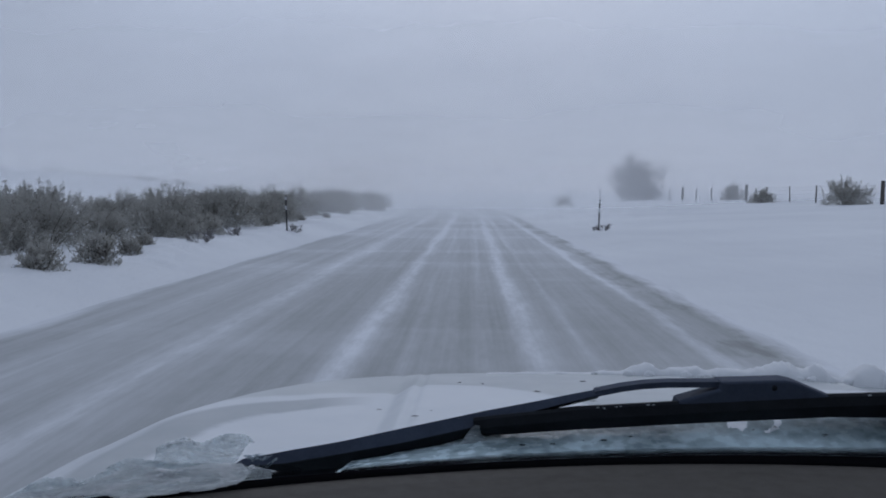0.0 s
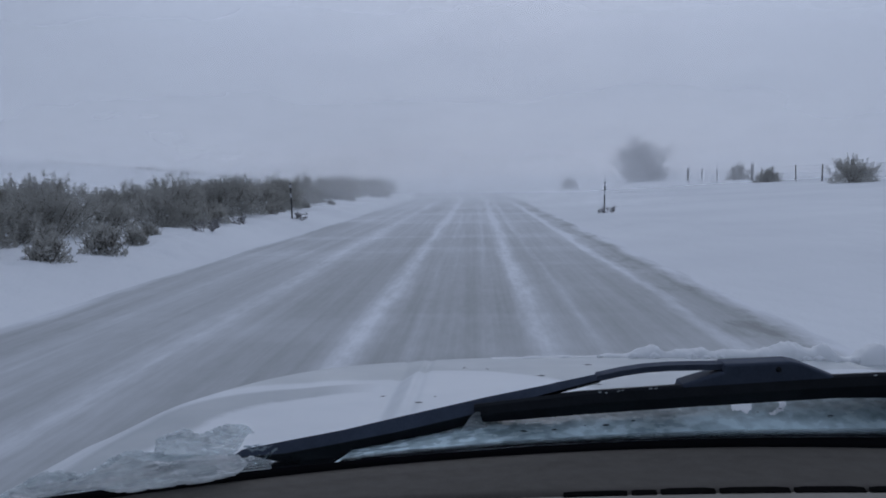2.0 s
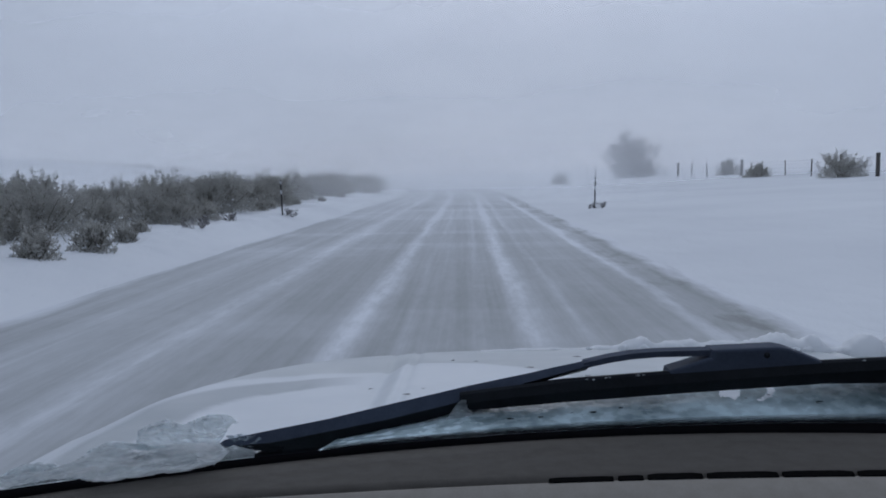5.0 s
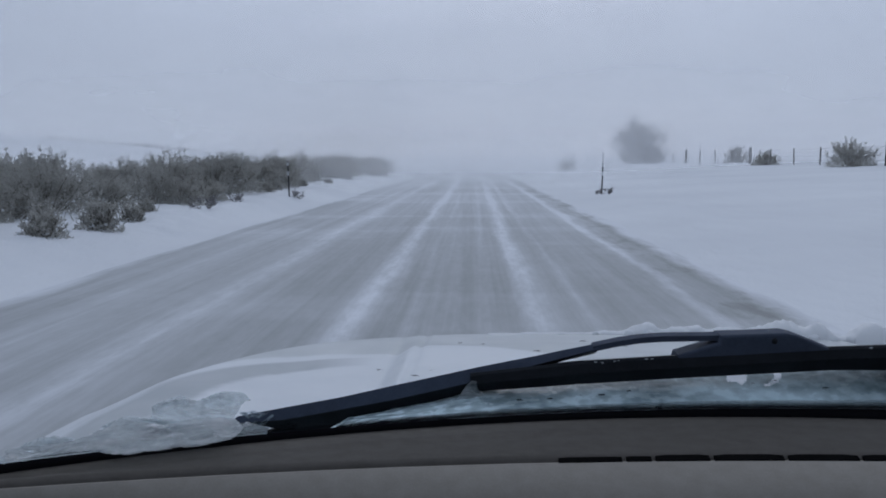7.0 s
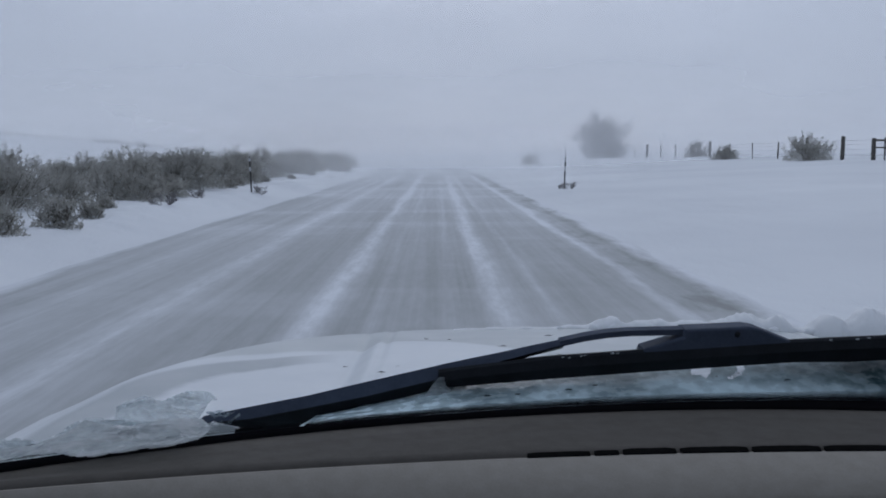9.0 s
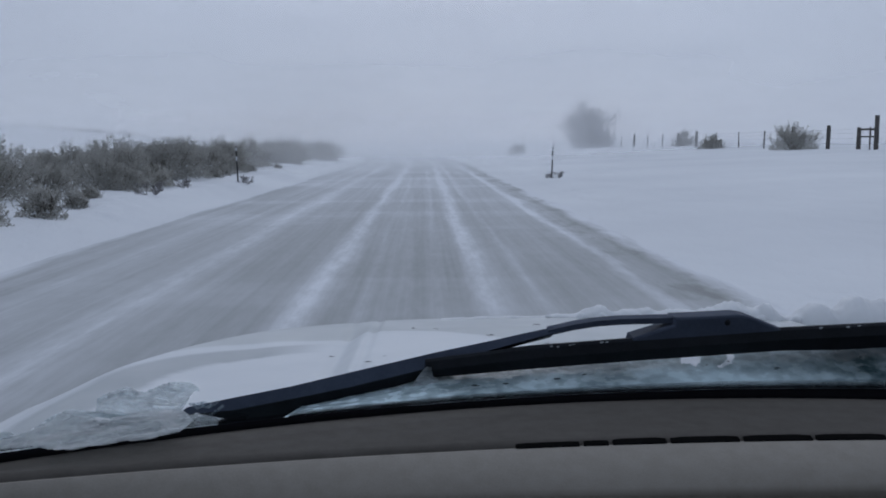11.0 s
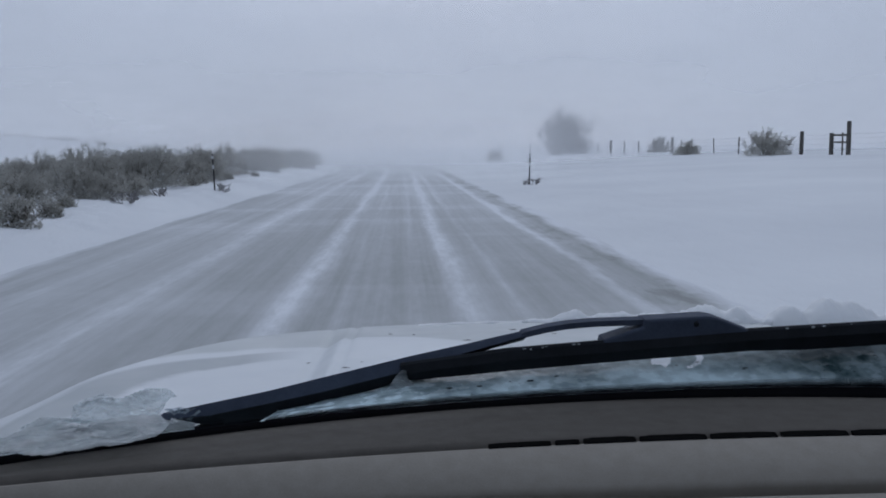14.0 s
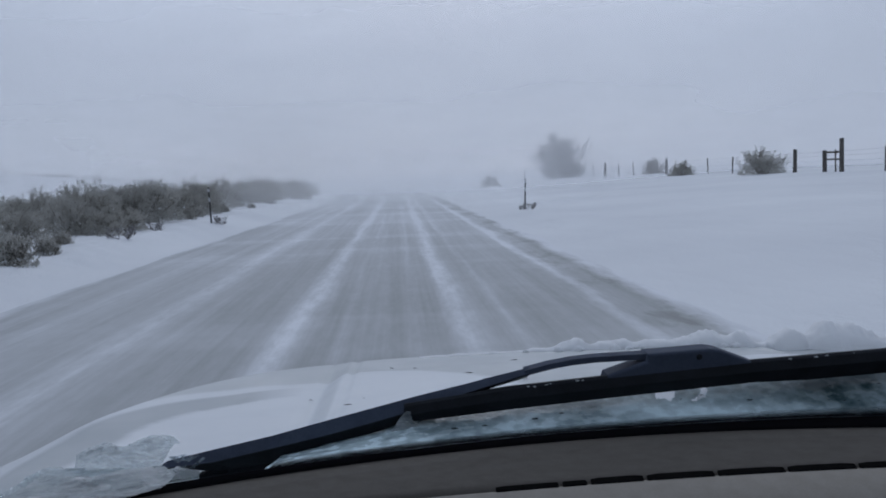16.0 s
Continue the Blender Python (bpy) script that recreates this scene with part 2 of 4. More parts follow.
def ice_material(name="slush_ice", milk=0.25):
    """Clear slush ice in thin layers: wet and glassy, with bands of white air, dark cracks and painted glints in it."""
    m = Mat(name, 0.07)
    warp = m.node("ShaderNodeTexNoise", Vector=m.co, Scale=26.0, Detail=3.0)
    push = m.node("ShaderNodeVectorMath", i0=warp.outputs[1], i1=(0.020, 0.020, 0.016))
    push.operation = "MULTIPLY"
    bent = m.node("ShaderNodeVectorMath", i0=m.co, i1=push.outputs[0]).outputs[0]

    def grain(scale, detail, stretch, rough=0.6):
        mp = m.node("ShaderNodeMapping", Vector=bent, Scale=stretch)
        return m.node("ShaderNodeTexNoise", Vector=mp.outputs[0], Scale=scale, Detail=detail, Roughness=rough).outputs[0]

    broad, band, fine = grain(24, 3, (0.8, 1, 1.3)), grain(60, 5, (0.45, 1, 2.4)), grain(210, 3, (0.45, 1, 2.2))
    white = m.ramp(m.math("ADD", m.math("MULTIPLY", band, 0.66), m.math("MULTIPLY", fine, 0.34)), [(0.40, 0.0), (0.66, 1.0)])
    rough_zone = m.ramp(broad, [(0.40, 0.1), (0.54, 1.0)])
    crack = m.math("ABSOLUTE", m.math("SUBTRACT", grain(62, 4, (0.40, 1, 2.6)), 0.5))
    crack = m.math("MULTIPLY", m.ramp(crack, [(0.0, 1.0), (0.055, 0.0)]), m.math("MULTIPLY", rough_zone, m.ramp(fine, [(0.40, 0.0), (0.52, 1.0)])))
    # sparkle of the sky painted in as small white flecks
    glint = m.math("MULTIPLY", m.ramp(grain(150, 3, (0.35, 1, 2.6)), [(0.55, 0.0), (0.62, 1.0)]), rough_zone)
    body = m.mix(m.math("MAXIMUM", white, glint), (0.68, 0.735, 0.75), (0.97, 0.975, 0.98))
    body = m.mix(m.math("MULTIPLY", crack, 0.75), body, (0.10, 0.13, 0.15))
    m.colour(body)
    m.b.inputs["Specular IOR Level"].default_value = 0.7
    m.bump(m.math("ADD", m.math("MULTIPLY", band, 1.0), m.math("MULTIPLY", fine, 0.35)), 0.7, 0.008)
    seep = m.node("ShaderNodeBsdfTranslucent", Color=body)
    lit = m.node("ShaderNodeMixShader", i0=0.78, i1=m.b.outputs[0], i2=seep.outputs[0])
    thin = m.node("ShaderNodeBsdfTransparent", Color=m.mix(m.math("MULTIPLY", crack, 0.8), (0.92, 0.94, 0.945), (0.45, 0.49, 0.51)))
    glass = m.node("ShaderNodeBsdfGlass", Color=(0.93, 0.955, 0.96, 1), Roughness=0.04, IOR=1.31)
    dent = m.node("ShaderNodeBump", Height=m.math("ADD", band, m.math("MULTIPLY", fine, 0.6)), Strength=1.0, Distance=0.010)
    m.t.links.new(dent.outputs[0], glass.inputs["Normal"])
    clear = m.node("ShaderNodeMixShader", i0=0.62, i1=thin.outputs[0], i2=glass.outputs[0])
    solid = m.math("ADD", m.math("ADD", m.math("MULTIPLY", white, 0.30), m.math("MULTIPLY", m.math("MAXIMUM", glint, crack), 0.55)), milk, True)
    out = m.node("ShaderNodeMixShader", i0=solid, i1=clear.outputs[0], i2=lit.outputs[0])
    m.t.links.new(out.outputs[0], m.t.nodes["Material Output"].inputs[0])
    return m.m


def cowl_material():
    """Wet glass over black plastic, with meltwater and clots of ice."""
    m = Mat("iced_glass_foot", 0.3)
    n1, n2, n3 = m.noise(13, 4, (0.7, 1, 1.3), 0.5), m.noise(70, 3), m.noise(5, 2)
    f = m.math("ADD", m.math("MULTIPLY", n1, 0.6), m.math("MULTIPLY", n2, 0.22))
    f = m.math("ADD", f, m.math("MULTIPLY", n3, 0.18))
    # ice has frozen thickest below the wiper's joint
    at = m.math("DIVIDE", m.math("ADD", m.node("ShaderNodeSeparateXYZ", Vector=m.co).outputs[0], 0.12), 0.13)
    f = m.math("ADD", f, m.math("MULTIPLY", m.math("POWER", 2.718, m.math("MULTIPLY", m.math("MULTIPLY", at, at), -1.0)), 0.095))
    bare = m.node("ShaderNodeMapRange", Value=m.node("ShaderNodeSeparateXYZ", Vector=m.co).outputs[0], i1=-0.08, i2=0.03, i3=0.0, i4=0.12).outputs[0]
    f = m.math("SUBTRACT", f, bare)
    # frost lies whiter towards the driver's corner and along the printed edge
    sep = m.node("ShaderNodeSeparateXYZ", Vector=m.co)
    f = m.math("ADD", f, m.node("ShaderNodeMapRange", Value=sep.outputs[0], i1=-0.36, i2=-0.24, i3=0.10, i4=0.0).outputs[0])
    f = m.math("ADD", f, m.node("ShaderNodeMapRange", Value=sep.outputs[2], i1=1.300, i2=1.309, i3=0.045, i4=0.0).outputs[0])
    m.colour(m.mix(m.ramp(f, [(0.40, 0.0), (0.52, 0.42), (0.64, 1.0)]), (0.027, 0.056, 0.063), (0.62, 0.77, 0.81)))
    m.rough(m.ramp(n2, [(0.3, 0.10), (0.7, 0.4)]))
    m.bump(f, 0.35, 0.006)
    m.b.inputs["Specular IOR Level"].default_value = 0.3
    return m.m


def paint_material():
    """White car paint with road film and frost, a greyer strip along the bonnet's edge and a painted reflection on its
    rim.
    """
    m = Mat("white_car_paint", 0.28)
    n1, n2, n3 = m.noise(2.2, 4), m.noise(60, 3), m.noise(9, 4)
    frosty = m.mix(m.ramp(n1, [(0.35, 0.0), (0.7, 1.0)]), (0.60, 0.63, 0.66), (0.68, 0.71, 0.73))
    sep = m.node("ShaderNodeSeparateXYZ", Vector=m.co)
    x, y = m.math("ABSOLUTE", sep.outputs[0]), sep.outputs[1]
    dx, dy = m.math("SUBTRACT", x, 0.48), m.math("MAXIMUM", m.math("SUBTRACT", y, 1.27), 0.0)
    arc = m.math("SQRT", m.math("ADD", m.math("MULTIPLY", dx, dx), m.math("MULTIPLY", dy, dy)))
    arc = m.math("ADD", arc, m.math("MULTIPLY", m.math("SUBTRACT", n3, 0.5), 0.030))
    narrow = m.node("ShaderNodeMapRange", Value=y, i1=1.22, i2=1.02, i3=0.0, i4=-0.045).outputs[0]
    inner = m.ramp(m.math("ADD", m.math("ADD", arc, narrow), m.math("MULTIPLY", m.math("SUBTRACT", n2, 0.5), 0.012)), [(0.228, 0.0), (0.248, 1.0)])
    strip = m.math("MULTIPLY", inner, m.ramp(arc, [(0.326, 1.0), (0.344, 0.0)]))
    strip = m.math("MULTIPLY", strip, m.ramp(x, [(0.50, 0.0), (0.60, 1.0)]))
    # reflection of dark road and hedge painted as grey on the outer rim
    outer = m.ramp(arc, [(0.376, 0.0), (0.396, 1.0)])
    frosty = m.mix(m.math("MULTIPLY", outer, 0.72), frosty, (0.40, 0.43, 0.43))
    m.colour(m.mix(m.math("MULTIPLY", strip, 0.9), frosty, (0.30, 0.335, 0.355)))
    m.rough(m.ramp(n3, [(0.35, 0.34), (0.65, 0.48)]))
    m.b.inputs["Coat Weight"].default_value = 0.15
    m.bump(n2, 0.015, 0.002)
    return m.m


def wet_snow_material():
    m = Mat("wet_snow", 0.45)
    n1, n2 = m.noise(25, 4), m.noise(120, 3)
    m.colour(m.mix(n1, (0.86, 0.88, 0.90), (0.94, 0.95, 0.955)))
    m.bump(m.math("ADD", n1, m.math("MULTIPLY", n2, 0.4)), 0.4, 0.004)
    see_through(m, 0.22, (0.95, 0.965, 0.975))
    return m.m


SNOW, ROAD, ICE, CLEAR_ICE, COWL, PAINT = snow_material(), road_material(), ice_material("slush_ice", 0.34), ice_material("clear_ice", 0.10), cowl_material(), paint_material()
SAGE = foliage_material("sagebrush_leaves", (0.330, 0.330, 0.308), (0.510, 0.497, 0.456))
LUMP = wet_snow_material()
def clear_material(name, amount, tone):
    """Nearly clear ice with a wet shine."""
    m = Mat(name, 0.05)
    n = m.noise(160, 3)
    m.colour(tone)
    m.bump(n, 0.6, 0.002)
    clear = m.node("ShaderNodeBsdfTransparent", Color=(0.90, 0.93, 0.95, 1))
    out = m.node("ShaderNodeMixShader", i0=m.ramp(n, [(0.42, amount), (0.62, amount * 0.35)]), i1=m.b.outputs[0], i2=clear.outputs[0])
    m.t.links.new(out.outputs[0], m.t.nodes["Material Output"].inputs[0])
    return m.m


SHARD, BEAD = clear_material("frost_flake", 0.88, (0.42, 0.48, 0.52)), clear_material("ice_bead", 0.88, (0.50, 0.55, 0.58))
FROST = two_tone("clinging_snow", (0.62, 0.65, 0.68), (0.8, 0.82, 0.85), 12, 0.7)
BARK = two_tone("grey_bark", (0.15, 0.142, 0.146), (0.27, 0.258, 0.258), 6, 0.85, stretch=(1, 1, 0.3))
STRAW = two_tone("dry_grass", (0.16, 0.145, 0.115), (0.30, 0.275, 0.22), 14, 0.8)
STEM = two_tone("brush_stem", (0.10, 0.09, 0.08), (0.20, 0.18, 0.155), 10, 0.85)
WOOD = two_tone("weathered_post", (0.05, 0.047, 0.045), (0.13, 0.12, 0.11), 9, 0.85, stretch=(1, 1, 0.15))
STEEL = two_tone("rusty_steel", (0.05, 0.05, 0.05), (0.11, 0.09, 0.08), 14, 0.6, 0.4)
WIRE = two_tone("fence_wire", (0.16, 0.16, 0.17), (0.25, 0.25, 0.26), 20, 0.5, 0.6)
MARKER = two_tone("marker_steel", (0.035, 0.035, 0.04), (0.085, 0.08, 0.08), 12, 0.6, 0.3)
REFLECT = two_tone("reflector_sheet", (0.55, 0.56, 0.58), (0.7, 0.71, 0.73), 30, 0.35)
RUBBER = two_tone("wiper_plastic", (0.052, 0.064, 0.092), (0.068, 0.083, 0.115), 60, 0.6, bump=0.1, dist=0.001, gloss=0.05)
BLADE = two_tone("wiper_rubber", (0.013, 0.015, 0.018), (0.020, 0.023, 0.028), 60, 0.6, bump=0.1, dist=0.001, gloss=0.1)
FRIT = two_tone("black_glass_edge", (0.004, 0.004, 0.005), (0.006, 0.006, 0.007), 40, 0.9, bump=0.05, dist=0.001, gloss=0.0)
# one brown vinyl in two tones, shade and light put into the colour
PAD = two_tone("brown_vinyl_shaded", (0.083, 0.075, 0.066), (0.103, 0.094, 0.083), 90, 0.8, bump=0.25, dist=0.0008, gloss=0.12)
PANEL = two_tone("brown_vinyl_lit", (0.285, 0.261, 0.226), (0.325, 0.299, 0.262), 90, 0.75, bump=0.25, dist=0.0008, gloss=0.2)
SLOT = two_tone("slot_black", (0.004, 0.004, 0.004), (0.006, 0.006, 0.006), 50, 0.9, gloss=0.02)
LINER = two_tone("cabin_lining", (0.18, 0.175, 0.17), (0.23, 0.225, 0.22), 30, 0.9)
TYRE = two_tone("tyre_rubber", (0.015, 0.015, 0.016), (0.035, 0.035, 0.036), 20, 0.85)


# ---- mesh helpers ----
def shade(me, smooth):
    for p in me.polygons:
        p.use_smooth = smooth


def part(name, bm, mat, parent=None, label="", smooth=False):
    me = bpy.data.meshes.new(name)
    bm.to_mesh(me)
    bm.free()
    return link(name, me, mat, parent, label, smooth)


def link(name, me, mat, parent=None, label="", smooth=False):
    if not me.materials:
        me.materials.append(mat)
    shade(me, smooth)
    ob = new(name, me)
    if parent is not None:
        ob.parent = parent
    if label:
        ob["label"] = label
    return ob


def raw(name, verts, faces):
    me = bpy.data.meshes.new(name)
    me.from_pydata(verts, [], faces)
    me.update()
    return me


def box(bm, lo, hi, bevel=0.0):
    r = bmesh.ops.create_cube(bm, size=1.0)
    vs = r["verts"]
    for v in vs:
        v.co = Vector([lo[k] + (v.co[k] + 0.5) * (hi[k] - lo[k]) for k in range(3)])
    if bevel:
        es = list({e for v in vs for e in v.link_edges})
        bmesh.ops.bevel(bm, geom=es, offset=bevel, segments=2, affect="EDGES", profile=0.5)


def loft(bm, rings, caps=True):
    """Skin rings of equal length, each a closed loop of points."""
    made = [[bm.verts.new(p) for p in ring] for ring in rings]
    n = len(made[0])
    for a, b in zip(made, made[1:]):
        for k in range(n):
            bm.faces.new((a[k], a[(k + 1) % n], b[(k + 1) % n], b[k]))
    if caps:
        bm.faces.new(list(reversed(made[0])))
        bm.faces.new(made[-1])
    bmesh.ops.recalc_face_normals(bm, faces=bm.faces)


def slab(bm, outline, y0, y1, bevel=0.0):
    """A flat shape in x and z, drawn out along y, with eased edges."""
    a = [bm.verts.new((x, y0, z)) for x, z in outline]
    b = [bm.verts.new((x, y1, z)) for x, z in outline]
    n = len(a)
    fs = [bm.faces.new(a), bm.faces.new(list(reversed(b)))]
    for k in range(n):
        fs.append(bm.faces.new((a[k], b[k], b[(k + 1) % n], a[(k + 1) % n])))
    bmesh.ops.recalc_face_normals(bm, faces=fs)
    if bevel:
        es = [e for e in fs[0].edges]
        bmesh.ops.bevel(bm, geom=es, offset=bevel, segments=2, affect="EDGES", profile=0.5)


def tube_into(verts, faces, path, radii, n=5):
    """A tapered tube along a path, added to plain lists."""
    start = len(verts)
    for i, p in enumerate(path):
        d = (path[min(i + 1, len(path) - 1)] - path[max(i - 1, 0)]).normalized()
        side = d.cross(Vector((0.3, 0.9, 0.2)))
        side = side.normalized() if side.length > 1e-4 else Vector((1, 0, 0))
        other = d.cross(side)
        for k in range(n):
            a = 2 * math.pi * k / n
            verts.append(tuple(p + radii[i] * (math.cos(a) * side + math.sin(a) * other)))
    for i in range(len(path) - 1):
        for k in range(n):
            a, b = start + i * n + k, start + i * n + (k + 1) % n
            faces.append((a, b, b + n, a + n))
    faces.append(tuple(start + k for k in range(n)))
    last = start + (len(path) - 1) * n
    faces.append(tuple(last + k for k in reversed(range(n))))


def smooth01(v):
    v = min(1.0, max(0.0, v))
    return v * v * (3 - 2 * v)


def empty(name, at=(0, 0, 0)):
    ob = new(name)
    ob.location = at
    return ob


# ---- ground and road ----
ROAD_L, ROAD_R = -5.0, 3.05


def bend(y):
    """How far the road has drawn to the left at y."""
    return -((max(0.0, y - 62.0)) ** 2) / 750.0 if y < 160 else -(98.0**2) / 750.0 - (y - 160) * 0.26


def ground(x, y):
    """Height of the snow."""
    xr = x - bend(y)
    wob = 0.30 * noise.noise((x * 0.05, y * 0.16, 3.0)) + 0.16 * noise.noise((x * 0.2, y * 0.7, 9.0)) + 0.07 * noise.noise((x * 0.8, y * 2.6, 5.0))
    lump = 0.05 * noise.noise((x * 0.35, y * 0.2, 1.0)) + 0.02 * noise.noise((x * 1.1, y * 0.7, 2.0))
    if xr > -1.0:
        s = xr - ROAD_R - 0.50 + 0.8 * wob
        if s < 0:
            return max(-0.10, 0.06 * s)
        h = 0.16 * smooth01(s / 1.6) + 0.25 * smooth01((s - 1.2) / 7) + 0.85 * smooth01((s - 4) / 24) + 0.010 * max(0.0, s - 24)
        return min(h, 6.0) + lump * smooth01(s / 3)
    s = ROAD_L - 0.30 - xr + 0.8 * wob
    if s < 0:
        return max(-0.10, 0.06 * s)
    h = 0.26 * smooth01(s / 1.3) + 0.22 * smooth01((s - 1.0) / 4) + 0.3 * smooth01((s - 6) / 20)
    h += 0.088 * max(0.0, s - 7) * smooth01((y - 78) / 24)
    clod = 0.10 * abs(noise.noise((x * 1.6, y * 1.1, 6.0))) + 0.05 * abs(noise.noise((x * 4.0, y * 3.0, 8.0)))
    return min(h, 9.0) + 1.6 * lump * smooth01(s / 2) + clod * smooth01(s / 0.8) * (1 - smooth01((s - 2.5) / 2))


def spread(stops):
    """Grid lines: (from, to, step) runs joined."""
    out = []
    for a, b, step in stops:
        n = max(1, round((b - a) / step))
        out += [a + (b - a) * k / n for k in range(n)]
    return out + [stops[-1][1]]


def build_ground():
    xs = spread([(-900, -200, 100), (-200, -60, 14), (-60, -24, 3), (-24, -9, 0.6), (-9, -4.4, 0.11), (-4.4, -4, 0.2), (-4, 1.6, 0.7), (1.6, 5.2, 0.10), (5.2, 12, 0.4), (12, 40, 2), (40, 120, 10), (120, 900, 130)])
    ys = spread([(-300, -20, 40), (-20, 5, 2.5), (5, 34, 0.22), (34, 70, 0.7), (70, 160, 2.5), (160, 400, 20), (400, 3000, 260)])
    verts, faces = [], []
    for y in ys:
        b = bend(y)
        for x in xs:
            verts.append((x + b, y, ground(x + b, y)))
    n = len(xs)
    for j in range(len(ys) - 1):
        for i in range(n - 1):
            a = j * n + i
            faces.append((a, a + 1, a + n + 1, a + n))
    ob = link("ground", raw("ground", verts, faces), SNOW, smooth=True)
    tagged(ob, "wind-packed snow field rising from the road verges", "snow", kind="structure")
    verts, faces = [], []
    rows = spread([(-300, -20, 40), (-20, 60, 2), (60, 170, 4), (170, 420, 20)])
    cols = [ROAD_L - 1.5, -4.0, -2.0, 0.0, 2.0, ROAD_R + 1.6]
    for y in rows:
        for x in cols:
            verts.append((x + bend(y), y, 0.0 if ROAD_L - 1 < x < ROAD_R + 1 else -0.03))
    n = len(cols)
    for j in range(len(rows) - 1):
        for i in range(n - 1):
            a = j * n + i
            faces.append((a, a + 1, a + n + 1, a + n))
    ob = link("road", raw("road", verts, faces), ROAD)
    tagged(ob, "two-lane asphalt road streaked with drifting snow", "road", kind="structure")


build_ground()


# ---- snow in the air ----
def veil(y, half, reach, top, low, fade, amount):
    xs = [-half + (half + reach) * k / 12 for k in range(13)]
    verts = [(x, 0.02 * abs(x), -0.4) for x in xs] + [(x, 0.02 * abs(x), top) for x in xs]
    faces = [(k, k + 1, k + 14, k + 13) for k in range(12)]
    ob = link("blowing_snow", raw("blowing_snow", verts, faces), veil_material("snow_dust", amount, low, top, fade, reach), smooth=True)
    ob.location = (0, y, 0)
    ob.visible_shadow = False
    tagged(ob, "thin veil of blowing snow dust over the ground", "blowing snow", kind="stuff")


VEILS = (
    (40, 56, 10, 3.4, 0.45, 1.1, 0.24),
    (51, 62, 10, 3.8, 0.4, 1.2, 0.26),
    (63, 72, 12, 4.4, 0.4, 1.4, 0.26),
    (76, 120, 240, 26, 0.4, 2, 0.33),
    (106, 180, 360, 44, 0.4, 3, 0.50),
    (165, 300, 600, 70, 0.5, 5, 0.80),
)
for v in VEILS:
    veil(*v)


# ---- brush ----
def brush_meshes(seed, height, width, leaves, frost):
    """Branchwork, leaves and clinging snow of one bush, as three meshes."""
    rng = random.Random(seed)
    sv, sf, lv, lf, fv, ff = [], [], [], [], [], []
    tips = []
    for k in range(26):
        a = rng.uniform(0, 2 * math.pi)
        out = math.sqrt(rng.uniform(0.01, 1.0))
        h = height * math.sqrt(max(0.08, 1.0 - 0.85 * out**2)) * rng.uniform(0.72, 1.06)
        end = Vector((math.cos(a) * out * width * 0.5, math.sin(a) * out * width * 0.5, h))
        mid = Vector((end.x * 0.55, end.y * 0.55, h * 0.5)) + Vector((rng.uniform(-0.08, 0.08), rng.uniform(-0.08, 0.08), 0))
        path = [Vector((end.x * 0.10, end.y * 0.10, -0.12)), mid, end]
        tube_into(sv, sf, path, [0.026, 0.015, 0.005], 4)
        tips += [(end, 1.0), (mid.lerp(end, 0.6), 1.2), (mid.lerp(end, 0.1), 1.2), (Vector((end.x, end.y, h * 0.35)), 1.2)]
        for j in range(4):
            c = mid.lerp(end, rng.uniform(0.1, 1.0))
            e = c + Vector((rng.uniform(-1, 1), rng.uniform(-1, 1), rng.uniform(0.1, 1.0))) * 0.20 * height
            tube_into(sv, sf, [c, e], [0.008, 0.002], 3)
            tips.append((e, 0.6))
    for k in range(leaves + frost):
        c, size = rng.choice(tips)
        vs, fs = (lv, lf) if k < leaves else (fv, ff)
        up = Vector((c.x * 0.5, c.y * 0.5, height)).normalized()
        if rng.random() < 0.72:
            # upright sprigs at the twig ends
            p = c + up * rng.uniform(-0.16, 0.11) * height + Vector((rng.gauss(0, 0.045), rng.gauss(0, 0.045), 0)) * height * size
        else:
            # the low dense skirt of the bush
            a, q = rng.uniform(0, 2 * math.pi), math.sqrt(rng.random())
            p = Vector((math.cos(a) * q * width * 0.52, math.sin(a) * q * width * 0.52, height * rng.uniform(0.0, 0.62) * (1.12 - q * q)))
        p.z = max(-0.04, p.z)
        d = (up * 0.9 + Vector((rng.gauss(0, 0.5), rng.gauss(0, 0.5), rng.gauss(0.1, 0.35)))).normalized()
        w = d.cross(Vector((rng.gauss(0, 1), rng.gauss(0, 1), rng.gauss(0, 1)))).normalized()
        ln, wd = rng.uniform(0.035, 0.085), rng.uniform(0.008, 0.017)
        if k >= leaves:
            p.z *= 0.55
            d.z *= 0.2
            ln, wd = ln * 1.3, wd * 3.0
        s = len(vs)
        vs += [tuple(p - w * wd * 0.4), tuple(p + d * ln * 0.6 - w * wd), tuple(p + d * ln), tuple(p + d * ln * 0.6 + w * wd)]
        fs.append((s, s + 1, s + 2, s + 3))
    return raw("branchwork", sv, sf), raw("foliage", lv, lf), raw("clinging_snow", fv, ff)


def sagebrush(seed, height, width, leaves, frost, name="sagebrush"):
    st, lv, fr = brush_meshes(seed, height, width, leaves, frost)
    ob = empty(name)
    link("branchwork", st, STEM, ob)
    link("foliage", lv, SAGE, ob)
    tagged(link("clinging_snow", fr, FROST, ob, "white snow caught among the twigs"), kind="stuff")
    return ob


BRUSH = [sagebrush(11, 1.05, 2.1, 9500, 200), sagebrush(12, 1.22, 1.9, 9500, 150), sagebrush(13, 0.80, 1.9, 7500, 300), sagebrush(14, 1.36, 2.4, 11500, 200), sagebrush(15, 0.50, 0.80, 1900, 70), sagebrush(16, 1.15, 2.2, 9500, 220)]
used = set()


